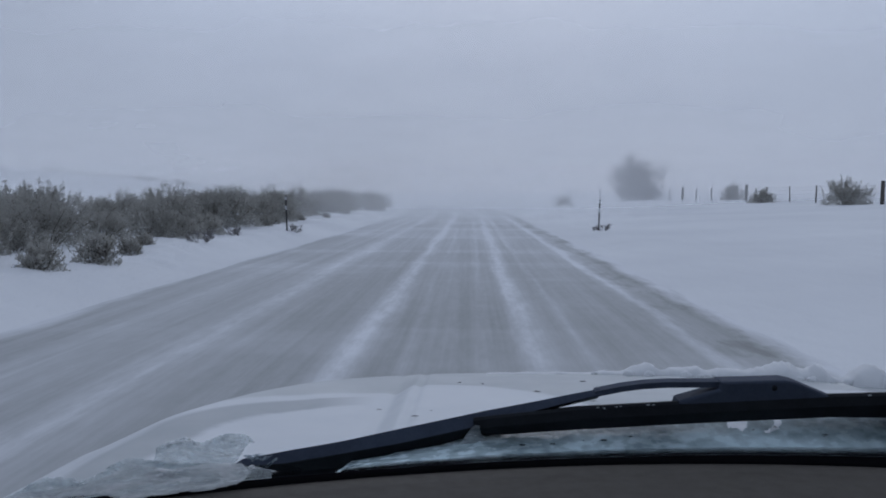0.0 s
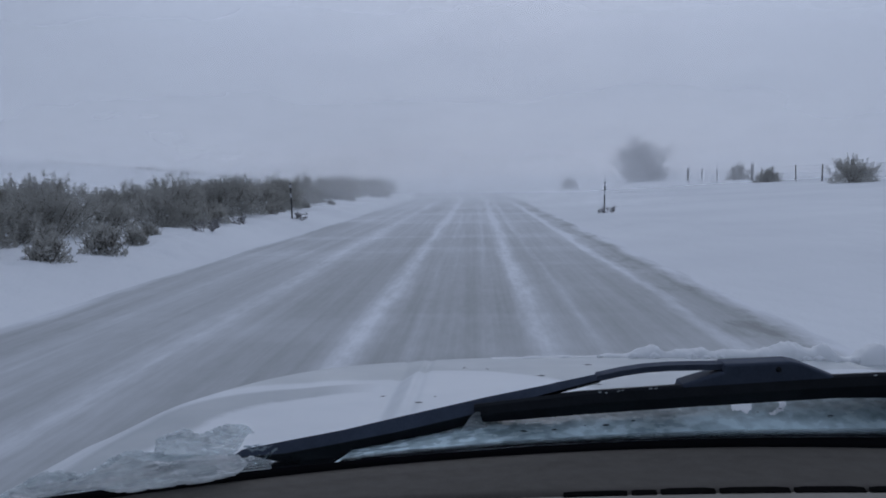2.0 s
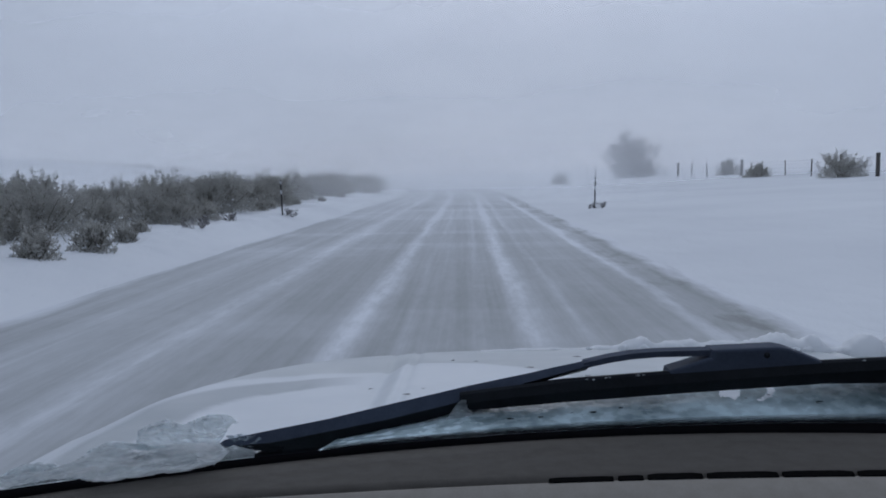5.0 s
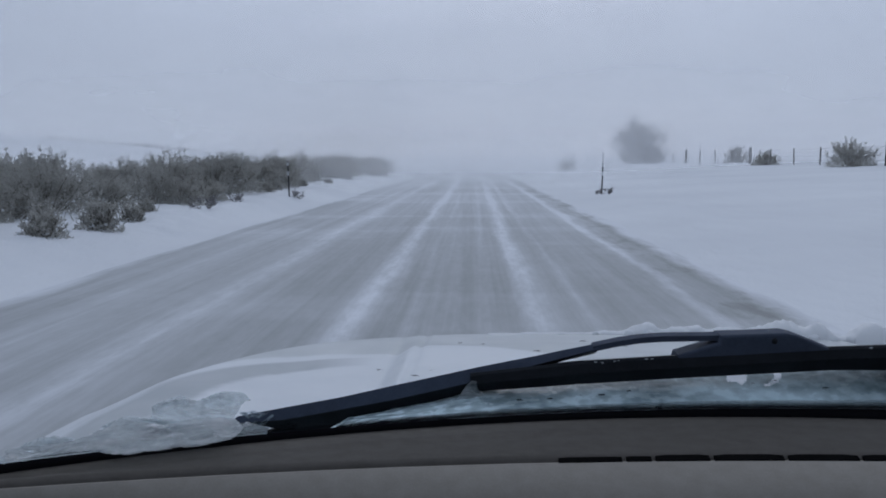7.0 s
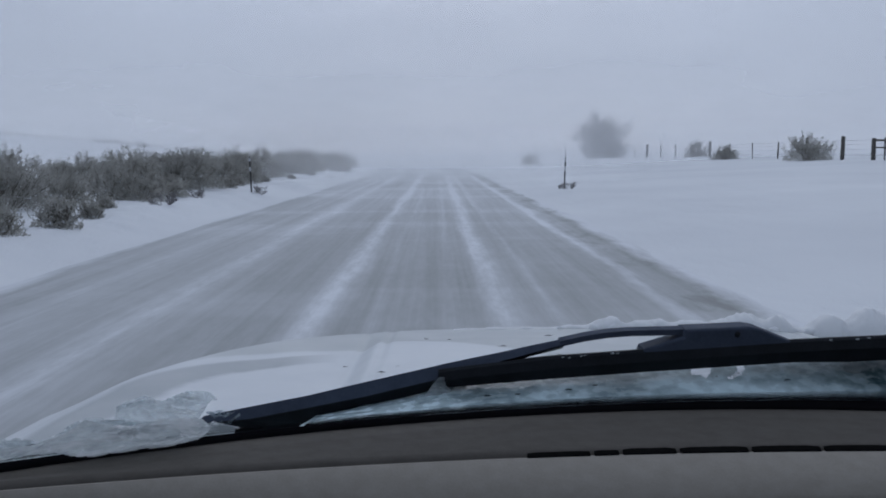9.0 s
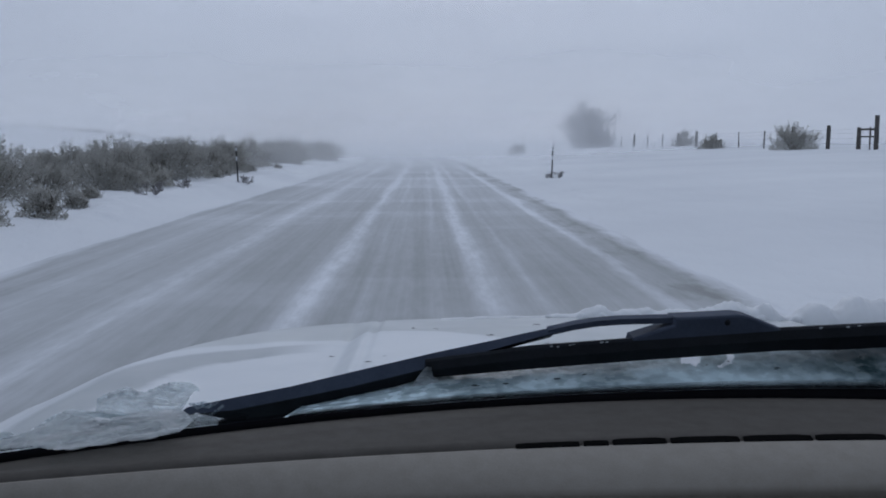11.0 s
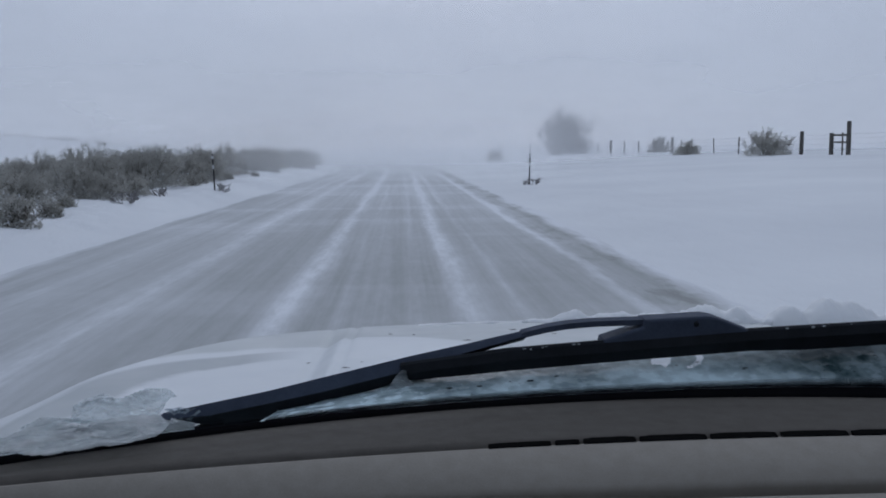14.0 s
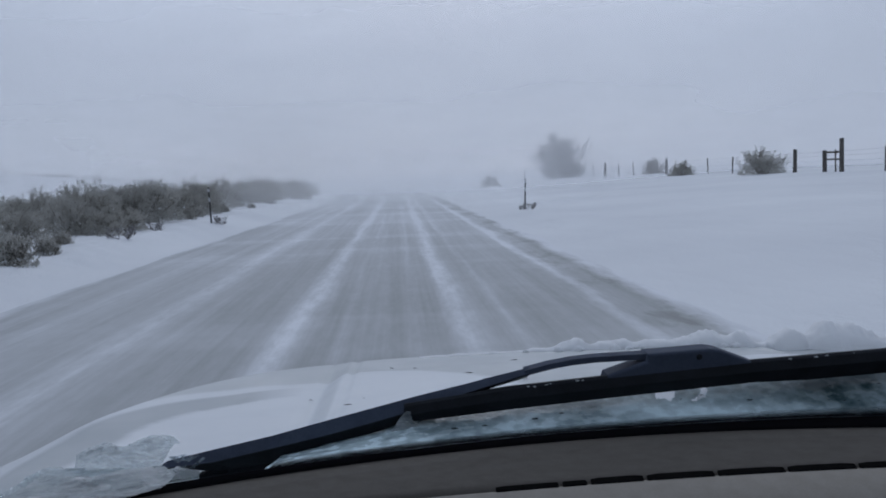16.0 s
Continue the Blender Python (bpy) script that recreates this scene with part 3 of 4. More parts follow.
def plant(kind, x, y, size, turn, label, group):
    m = pose(x, y, ground(x, y) - 0.06, 0, 0, turn) @ Matrix.Scale(size, 4)
    if kind not in used:
        used.add(kind)
        ob = BRUSH[kind]
        ob.matrix_basis = m
    else:
        ob = copy_thing(BRUSH[kind], m)
        ob.matrix_basis = m
    return tagged(ob, label, "bush", group)


rng = random.Random(5)
HEDGE = "grey-brown sagebrush bush standing in roadside snow"
y = 9.0
while y < 128:
    for row, (x0, dx) in enumerate(((-7.6, 0.45), (-8.7, 0.5), (-10.2, 0.8), (-12.2, 1.2), (-15.2, 1.8))):
        if rng.random() < (0.42, 0.86, 0.95, 0.9, 0.8)[row]:
            kind = rng.choice((4, 2, 4, 4) if row == 0 else (0, 1, 3, 5, 2))
            yy = y + rng.uniform(-0.8, 0.8)
            gap = noise.noise((yy * 0.11, row * 3.1, 4.0))
            if row < 3 and gap > 0.34:
                continue
            plant(kind, x0 + bend(yy) + rng.uniform(-dx, dx), yy, rng.uniform(0.70, 1.0) * (0.8 if row == 0 else 1.0) * (1.0 - 0.65 * gap) * (0.78 + 0.22 * smooth01((yy - 10) / 22)), rng.uniform(0, 360), HEDGE, "roadside hedge of sagebrush")
    y += 1.45 if y < 60 else 2.1
for x, y, kind, size in ((9.6, 92, 5, 1.0), (24.2, 58, 3, 1.25), (23.6, 73, 5, 1.0), (26.8, 92, 1, 1.3), (23.0, 118, 0, 1.2)):
    plant(kind, x, y, size, rng.uniform(0, 360), "dark sagebrush bush beside the wire fence", "bushes along the fence")
for k in range(78):
    x = -11.0 - 0.55 * k + rng.uniform(-0.4, 0.4)
    yy = 121 - 0.06 * k + rng.uniform(-0.8, 0.8)
    plant(rng.choice((0, 2, 4, 2)), x + bend(yy), yy, rng.uniform(0.28, 0.46) * (1.4 if 42 < k < 56 else 1.0), rng.uniform(0, 360), "far sagebrush bush on the snowy slope", "far brush on the slope")


for x, y, kind, size in ((-6.75, 13.6, 4, 0.95), (-6.65, 15.4, 4, 1.05), (-6.9, 17.6, 4, 0.7)):
    plant(kind, x, y, size, rng.uniform(0, 360), "small sagebrush sticking out of the roadside snow bank", "small bushes on the snow bank")


def grass_tuft(seed):
    """Dry bunch grass bent over by the wind, as a fan of flat curved blades."""
    rng = random.Random(seed)
    verts, faces = [], []
    for k in range(90):
        a, lean, h = rng.uniform(0, 2 * math.pi), rng.uniform(0.1, 0.7), rng.uniform(0.25, 0.55)
        root = Vector((rng.gauss(0, 0.06), rng.gauss(0, 0.06), -0.05))
        out = Vector((math.cos(a), math.sin(a), 0)) + Vector((0.6, -0.1, 0))
        side = Vector((-out.y, out.x, 0)).normalized() * 0.004
        s = len(verts)
        for t in (0.0, 0.4, 0.75, 1.0):
            p = root + out * lean * h * t * t + Vector((0, 0, h * t * (1 - 0.25 * t * lean)))
            verts += [tuple(p - side * (1 - t)), tuple(p + side * (1 - t))]
        faces += [(s + j, s + j + 1, s + j + 3, s + j + 2) for j in (0, 2, 4)]
    ob = empty("grass_tuft")
    tagged(link("grass_blades", raw("grass_blades", verts, faces), STRAW, ob), kind="stuff")
    return tagged(ob, "tuft of dry bent grass in the snow bank", "grass", "grass tufts on the snow bank")


for seed, x, y, size in ((71, -7.3, 17.4, 1.0), (72, -7.05, 18.3, 0.8), (73, -7.5, 20.2, 0.9)):
    ob = grass_tuft(seed)
    ob.matrix_basis = pose(x, y, ground(x, y), 0, 0, 30 * seed) @ Matrix.Scale(size, 4)


# ---- bare trees ----
def bare_tree(seed, height, spread_out, stems):
    """Several stems from one root, forking upwards into fine twigs."""
    rng = random.Random(seed)
    tv, tf, bv, bf = [], [], [], []

    def grow(p, d, length, r, level):
        path, radii = [p.copy()], [r]
        n = 3 if level < 3 else 2
        for k in range(n):
            d = (d + Vector((rng.gauss(0, 0.13), rng.gauss(0, 0.13), 0.07))).normalized()
            p = p + d * length / n
            path.append(p.copy())
            radii.append(r * (1 - 0.4 * (k + 1) / n))
        tube_into(*((tv, tf) if level < 1 else (bv, bf)), path, radii, 6 if level < 2 else 3)
        if level >= 5:
            return
        for k in range(4 if level < 2 else 3):
            i = n if k == 0 else rng.randint(1, n)
            turn = Vector((rng.gauss(0, 1), rng.gauss(0, 1), rng.gauss(0, 0.5))).normalized()
            nd = (d + turn * rng.uniform(0.3, 0.7)).normalized()
            nd.z = max(nd.z, 0.05)
            grow(path[i], nd.normalized(), length * rng.uniform(0.55, 0.85), max(0.010, radii[i] * 0.6), level + 1)

    for k in range(stems):
        a = 2 * math.pi * k / stems + rng.uniform(-0.4, 0.4)
        lean = spread_out * rng.uniform(0.3, 1.4)
        d = Vector((math.cos(a) * lean, math.sin(a) * lean, 1)).normalized()
        grow(Vector((0.2 * math.cos(a), 0.2 * math.sin(a), -0.2)), d, height * rng.uniform(0.2, 0.3), 0.09, 0)
    ob = empty("bare_tree")
    link("trunk", raw("trunk", tv, tf), BARK, ob)
    link("branchwork", raw("branchwork", bv, bf), BARK, ob, "fine bare twigs")
    return ob


for seed, x, y, h, stems in ((31, 19.3, 111, 6.6, 6), (32, 20.5, 113, 8.4, 6), (33, 21.6, 110.5, 6.4, 6)):
    ob = bare_tree(seed, h, 0.38, stems)
    ob.location = (x, y, ground(x, y) - 0.05)
    tagged(ob, "leafless grey tree with upswept branches in the snow", "tree", "clump of bare trees")
for seed, x, y, h in ((42, 18.8, 109, 3.1), (43, 19.9, 109.5, 3.9), (44, 21.1, 109, 3.6), (45, 22.1, 109.5, 3.0)):
    ob = bare_tree(seed, h, 0.8, 7)
    ob.name = "bare_shrub"
    ob.location = (x, y, ground(x, y) - 0.05)
    tagged(ob, "leafless twiggy shrub under the bare trees", "shrub", "shrubs under the bare trees")


# ---- wire fence ----
def fence_line(u):
    """A point u metres along the fence, from its near end."""
    y = 34.0 + u
    return 25.0 + 0.5 * bend(y), y


def build_fence():
    fence = empty("wire_fence", (*fence_line(0), ground(*fence_line(0))))
    base = Vector(fence.location)
    rng = random.Random(8)
    post = bmesh.new()
    bmesh.ops.create_cone(post, cap_ends=True, segments=9, radius1=0.13, radius2=0.12, depth=1.9)
    bmesh.ops.bevel(post, geom=[e for e in post.edges if all(v.co.z > 0.9 for v in e.verts)], offset=0.015, segments=1, affect="EDGES")
    wood = bpy.data.meshes.new("wood_post")
    post.to_mesh(wood)
    post.free()
    tee = bmesh.new()
    box(tee, (-0.055, -0.006, -0.85), (0.055, 0.006, 0.85))
    box(tee, (-0.004, 0.004, -0.85), (0.004, 0.035, 0.85))
    steel = bpy.data.meshes.new("steel_post")
    tee.to_mesh(steel)
    tee.free()
    tops = []
    for k in range(27):
        u = 5.2 * k
        x, y = fence_line(u)
        z = ground(x, y)
        woody = k % 4 == 1 or k in (4, 25, 26)
        ob = link("wood_post" if woody else "steel_post", wood if woody else steel, WOOD if woody else STEEL, fence, smooth=False)
        ob.location = Vector((x, y, z + (0.50 if woody else 0.42))) - base
        ob.rotation_euler = (rng.uniform(-0.03, 0.03), rng.uniform(-0.04, 0.04), rng.uniform(0, 0.6))
        tops.append(Vector((x, y, z)) - base)
    for h in (0.35, 0.65, 0.95, 1.18):
        v, f = [], []
        path = []
        for a, b in zip(tops, tops[1:]):
            path += [a + Vector((0, 0, h)), a.lerp(b, 0.5) + Vector((0, 0, h - 0.025))]
        path.append(tops[-1] + Vector((0, 0, h)))
        tube_into(v, f, path, [0.006] * len(path), 4)
        link("wire", raw("wire", v, f), WIRE, fence)
    v, f = [], []
    tube_into(v, f, [tops[25] + Vector((0, 0, 1.0)), tops[26] + Vector((0, 0, 1.0))], [0.06, 0.06], 7)
    link("brace_rail", raw("brace_rail", v, f), WOOD, fence, "horizontal wooden brace rail")
    # the braced end posts beside the field gate
    for side, h in ((-0.7, 1.9), (1.3, 1.25)):
        x, y = fence_line(5.2 * 3 + side)
        ob = link("wood_post", wood, WOOD, fence)
        ob.location = Vector((x, y, ground(x, y) + h - 0.95)) - base
    for h, r in ((1.12, 0.06), (0.72, 0.045)):
        v, f = [], []
        a, b = Vector((*fence_line(5.2 * 3 - 0.7), 0)), Vector((*fence_line(5.2 * 3 + 1.3), 0))
        a.z, b.z = ground(a.x, a.y) + h, ground(b.x, b.y) + h
        tube_into(v, f, [a - base, b - base], [r, r], 7)
        link("brace_rail", raw("brace_rail", v, f), WOOD, fence, "horizontal wooden brace rail")
    tagged(fence, "wire fence of wooden and steel posts in snow", "fence")


build_fence()


# ---- roadside markers ----
def marker():
    ob = empty("delineator_post")
    bm = bmesh.new()
    loft(bm, [[(0.028, -0.006, z), (0.012, 0.014, z), (-0.012, 0.014, z), (-0.028, -0.006, z), (-0.012, 0.006, z), (0.012, 0.006, z)] for z in (-0.3, 0.4, 0.8, 1.22)])
    part("post", bm, MARKER, ob)
    bm = bmesh.new()
    box(bm, (-0.034, -0.014, 1.06), (0.034, -0.007, 1.16), 0.002)
    part("reflector", bm, REFLECT, ob, "small pale reflector plate")
    bm = bmesh.new()
    box(bm, (-0.022, -0.012, 0.72), (0.022, -0.008, 0.86), 0.001)
    part("snow_patch", bm, FROST, ob, "snow stuck to the post")
    return tagged(ob, "thin dark steel roadside marker post in snow", "marker post", "roadside marker posts")


first = marker()
first.matrix_basis = pose(5.0, 35, ground(5.0, 35), 1, 1.5, 6)
copy_thing(first, pose(-6.3, 30, ground(-6.3, 30), 0, -2, -8))
copy_thing(first, pose(4.3, 84, ground(4.3, 84), 0, 1, 3))
twigs = bare_tree(51, 3.0, 1.1, 3)
twigs.name = "bare_shrub"
twigs.matrix_basis = pose(5.2, 34.8, ground(5.2, 34.8) - 0.03, 0, 0, 40) @ Matrix.Scale(0.20, 4)
tagged(twigs, "small leafless shrub at a marker post's foot", "shrub", "shrubs at the marker posts")
for x, y, size, turn in ((4.9, 35.2, 0.14, 120), (-6.05, 30.1, 0.2, 200), (-6.9, 25.5, 0.2, 20), (-6.6, 21.5, 0.24, 77)):
    m = pose(x, y, ground(x, y) - 0.03, 0, 0, turn) @ Matrix.Scale(size, 4)
    copy_thing(twigs, m).matrix_basis = m


# ---- the car ----
MID = 0.32  # the car's middle
car = tagged(empty("car", (MID, 0, 0)), "white car with an iced bonnet standing on the road", "car")
car.matrix_world = pose(MID, 0, 0)


def car_part(name, bm, mat, parent=None, label="", smooth=False):
    """A part given in the world's metres, hung under the car or one of its parts."""
    bmesh.ops.translate(bm, verts=bm.verts, vec=(-MID, 0, 0))
    return part(name, bm, mat, parent or car, label, smooth)


HALF = 0.867  # half the bonnet's width


def hood_front(x):
    q = ((x - MID) / HALF) ** 2
    return 2.009 - 0.218 * q - 0.602 * q**4


def hood_height(x, y):
    f = hood_front(x)
    side = HALF - abs(x - MID)
    inset = min(side, (f - y) * 0.9)
    z = 1.1146 + 0.060 * (1.95 - y) - 0.002 * ((x - MID) / 0.9) ** 2
    z -= 0.018 * (1 - smooth01(inset / 0.09)) ** 2
    z -= 0.004 * math.exp(-(((inset - 0.24) / 0.06) ** 2))
    off = abs(x - MID)
    z += 0.020 * smooth01((0.468 - off) / 0.040) * smooth01((f - y) / 0.40)
    z -= (0.0045 * math.exp(-(((off - 0.420) / 0.008) ** 2)) + 0.003 * math.exp(-(((off - 0.470) / 0.010) ** 2))) * smooth01((f - y) / 0.12)
    return z


def build_hood():
    verts, faces = [], []
    nx, ny = 420, 60
    for j in range(ny + 1):
        for i in range(nx + 1):
            x = MID - HALF + 2 * HALF * i / nx
            f = max(hood_front(x), 1.02)
            rear = 0.98 - 0.10 * smooth01((0.05 - x) / 0.3)
            y = rear + (f - rear) * (1 - (1 - j / ny) ** 1.4)
            verts.append((x - MID, y, hood_height(x, y)))
    n = nx + 1
    for j in range(ny):
        for i in range(nx):
            a = j * n + i
            faces.append((a, a + 1, a + n + 1, a + n))
    ring = [ny * n + i for i in range(nx + 1)]
    left = [j * n for j in range(ny + 1)]
    right = [j * n + nx for j in range(ny, -1, -1)]
    loop = left + ring[1:] + right[1:]
    start = len(verts)
    for drop, out in ((0.10, 1.01), (0.45, 1.0)):
        for k in loop:
            x, y, z = verts[k]
            verts.append((x * out, y * (1.0 + 0.01 * (out - 1)), z - drop))
    m = len(loop)
    for k in range(m - 1):
        faces.append((loop[k], loop[k + 1], start + k + 1, start + k))
        faces.append((start + k, start + k + 1, start + m + k + 1, start + m + k))
    return link("bonnet", raw("bonnet", verts, faces), PAINT, car, "white bonnet filmed with frost", True)


build_hood()


# body below and behind, closing the place
bm = bmesh.new()
box(bm, (MID - 0.94, -2.6, 0.38), (MID + 0.94, 1.50, 0.86), 0.06)
car_part("lower_body", bm, PAINT)
for side in (-1, 1):
    bm = bmesh.new()
    box(bm, (MID + side * 0.90 - 0.03, -2.3, 0.84), (MID + side * 0.90 + 0.03, 0.60, 1.22), 0.02)
    car_part("door", bm, PAINT)
    bm = bmesh.new()
    loft(bm, [[(MID + side * s + a, y + b, z) for a, b in ((-0.03, -0.04), (0.03, -0.04), (0.03, 0.04), (-0.03, 0.04))] for s, y, z in ((0.90, 0.55, 1.20), (0.80, 0.20, 1.60), (0.74, 0.02, 1.80))])
    car_part("windscreen_pillar", bm, LINER)
bm = bmesh.new()
loft(bm, [[(MID + s * w, y, z) for s, z in ((-1, 1.80), (-0.7, 1.85), (0.7, 1.85), (1, 1.80), (0.95, 1.77), (-0.95, 1.77))] for y, w in ((0.05, 0.72), (-0.6, 0.78), (-1.6, 0.78), (-2.2, 0.74))])
car_part("roof", bm, PAINT)
for side in (-1, 1):
    bm = bmesh.new()
    loft(bm, [[(MID + side * w + a, y, z) for a, z, w in ((-0.02, 1.20, 0.90), (0.02, 1.20, 0.90), (0.02, 1.79, 0.76), (-0.02, 1.79, 0.76))] for y in (-2.25, -0.55)])
    car_part("side_panel", bm, PAINT)
bm = bmesh.new()
box(bm, (MID - 0.86, -2.28, 0.8), (MID + 0.86, -2.20, 1.80), 0.02)
car_part("rear_wall", bm, LINER)
wheel_mesh = None
for sx in (-1, 1):
    for wy in (1.15, -1.75):
        if wheel_mesh is None:
            bm = bmesh.new()
            prof = [(0.20, -0.10), (0.33, -0.11), (0.365, -0.08), (0.37, 0.0), (0.365, 0.08), (0.33, 0.11), (0.20, 0.10)]
            loft(bm, [[(x, r * math.cos(2 * math.pi * k / 28), r * math.sin(2 * math.pi * k / 28)) for k in range(28)] for r, x in prof])
            wheel_mesh = bpy.data.meshes.new("wheel")
            bm.to_mesh(wheel_mesh)
            bm.free()
        ob = link("wheel", wheel_mesh, TYRE, car, "black snowy tyre", True)
        ob.location = (sx * 0.84, wy, 0.37)


# cowl below the glass
def build_cowl():
    verts, faces = [], []
    nx, ny = 90, 14
    for j in range(ny + 1):
        for i in range(nx + 1):
            x = MID - 0.86 + 1.72 * i / nx
            near = 0.69 - 0.43 * (x - 0.28) ** 2
            y = near + (1.03 - near) * j / ny
            z = 1.262 - 0.03 * (j / ny) + 0.007 * noise.noise((x * 9, y * 14, 4)) + 0.004 * noise.noise((x * 30, y * 34, 7))
            z -= 0.14 * smooth01((0.02 - x) / 0.25)
            verts.append((x - MID, y, z))
    n = nx + 1
    for j in range(ny):
        for i in range(nx):
            a = j * n + i
            faces.append((a, a + 1, a + n + 1, a + n))
    return link("cowl", raw("cowl", verts, faces), COWL, car, "wet black cowl panel covered with clear ice", True)


build_cowl()


# black rim at the foot of the windscreen
def far_edge(x):
    return 0.6626 - 0.5125 * (x - 0.2265) ** 2


def rim_edge(x):
    return 0.698 - 0.43 * (x - 0.28) ** 2


def lip_edge(x):
    return 0.560 - 0.222 * (x - 0.27) ** 2


STATIONS = [MID - 0.86 + 1.72 * k / 60 for k in range(61)]
bm = bmesh.new()
loft(bm, [[(x, far_edge(x) - 0.004, 1.3050), (x, far_edge(x) + 0.008, 1.3050), (x, rim_edge(x), 1.300), (x, rim_edge(x) + 0.004, 1.292), (x, far_edge(x), 1.270)] for x in STATIONS])
rim = car_part("windscreen_rim", bm, FRIT, None, "black printed edge of the windscreen", True)

BLADE_MID = ((-0.14, 1.272), (-0.116, 1.279), (-0.026, 1.301), (0.0, 1.310), (0.087, 1.319), (0.172, 1.325), (0.296, 1.332), (0.55, 1.343), (1.2, 1.350))


def between(table, x):
    """A value from a table of pairs, on straight lines."""
    for (x1, v1), (x2, v2) in zip(table, table[1:]):
        if x <= x2:
            return v1 + (v2 - v1) * max(0.0, x - x1) / (x2 - x1)
    return table[-1][1]


# two holes melted through the ice, each an outline in x and z
HOLES = (
    [(0.2126, 1.3120), (0.2168, 1.3152), (0.2221, 1.3180), (0.2336, 1.3185), (0.2327, 1.3154), (0.2290, 1.3124), (0.2241, 1.3106), (0.2211, 1.3119)],
    [(0.2560, 1.3178), (0.2624, 1.3189), (0.2603, 1.3150), (0.2562, 1.3128), (0.2490, 1.3112), (0.2424, 1.3102), (0.2423, 1.3115), (0.2482, 1.3123), (0.2538, 1.3142)],
)


def melted(x, z):
    z += 0.0010 * smooth01((1.317 - z) / 0.004)
    x, z = x + 0.0008 * noise.noise((x * 300, z * 500, 2)), z + 0.0006 * noise.noise((x * 300, z * 500, 7))
    hit = False
    for hole in HOLES:
        for (x1, z1), (x2, z2) in zip(hole, hole[1:] + hole[:1]):
            if (z1 > z) != (z2 > z) and x < (x2 - x1) * (z - z1) / (z2 - z1) + x1:
                hit = not hit
    return hit


verts, faces = [], []
FN, FT = 900, 40
for k in range(FN + 1):
    x = -0.108 + 1.116 * k / FN
    far_z = 1.5 - (1.5 - between(BLADE_MID, x)) * 1.045
    for j in range(FT + 1):
        t = j / FT
        n = 0.0010 * noise.noise((x * 26, t * 3, 1)) + 0.0006 * noise.noise((x * 80, t * 9, 4))
        verts.append((x - MID, rim_edge(x) + 0.001 + (0.762 - rim_edge(x)) * t, 1.2985 + (far_z - 1.2985) * t + n * t))
for k in range(FN):
    for j in range(FT):
        a = (FT + 1) * k + j
        if not melted(verts[a][0] + MID, verts[a][2]):
            faces.append((a, a + 1, a + FT + 2, a + FT + 1))
foot = link("windscreen_foot", raw("windscreen_foot", verts, faces), COWL, car, "foot of the windscreen glazed with wet ice", True)

# dots printed along the edge
dv, df = [], []
for row in range(8):
    for k in range(12, 800):
        x = -0.118 + 0.0013 * k + 0.00065 * (row % 2)
        t = 0.02 + 0.019 * row * (1.0 + 0.7 * smooth01(-x / 0.1))
        y = rim_edge(x) + 0.001 + (0.762 - rim_edge(x)) * t
        far_z = 1.5 - (1.5 - between(BLADE_MID, x)) * 1.045
        z = 1.2985 + (far_z - 1.2985) * t + 0.0012
        r = 0.00060 - 0.00006 * row
        s = len(dv)
        dv += [(x - r - MID, y - 1.4 * r, z - 0.0003), (x + r - MID, y - 1.4 * r, z - 0.0003), (x + r - MID, y + 1.4 * r, z + 0.0003), (x - r - MID, y + 1.4 * r, z + 0.0003)]
        df.append((s, s + 1, s + 2, s + 3))
for x0, x1 in ((-0.180, -0.130), (-0.295, -0.249)):
    for k in range(int((x1 - x0) / 0.0012)):
        x = x0 + 0.0012 * k
        t = (x - x0) / (x1 - x0)
        for row in range(int(3 + 8 * math.sin(math.pi * min(1.0, 0.15 + 0.8 * t)))):
            y, r = rim_edge(x) + 0.003 + 0.0019 * row, 0.00044 - 0.00002 * row
            xx, z, s = x + 0.0006 * (row % 2) - MID, 1.3003 + 0.0004 * row, len(dv)
            dv += [(xx - r, y - 1.4 * r, z - 0.0002), (xx + r, y - 1.4 * r, z - 0.0002), (xx + r, y + 1.4 * r, z + 0.0002), (xx - r, y + 1.4 * r, z + 0.0002)]
            df.append((s, s + 1, s + 2, s + 3))
tagged(link("printed_dots", raw("printed_dots", dv, df), FRIT, foot, "fading dot print"), kind="stuff")

# dashboard
bm = bmesh.new()
loft(bm, [[(x, far_edge(x) - 0.003, 1.304), (x, far_edge(x) - 0.025, 1.3035), (x, 0.5 * (far_edge(x) + lip_edge(x)), 1.3045), (x, lip_edge(x) + 0.012, 1.3065), (x, lip_edge(x) + 0.002, 1.3060), (x, lip_edge(x) - 0.002, 1.298), (x, lip_edge(x), 1.20), (x, far_edge(x) - 0.003, 1.20)] for x in STATIONS])
dash = car_part("dashboard", bm, PAD, None, "brown vinyl dashboard top, toned dark as in shade", True)


def seam(x):
    return 0.517 - 0.06 * (x - 0.3) ** 2 - 0.12 * max(0.0, 0.05 - x) ** 2


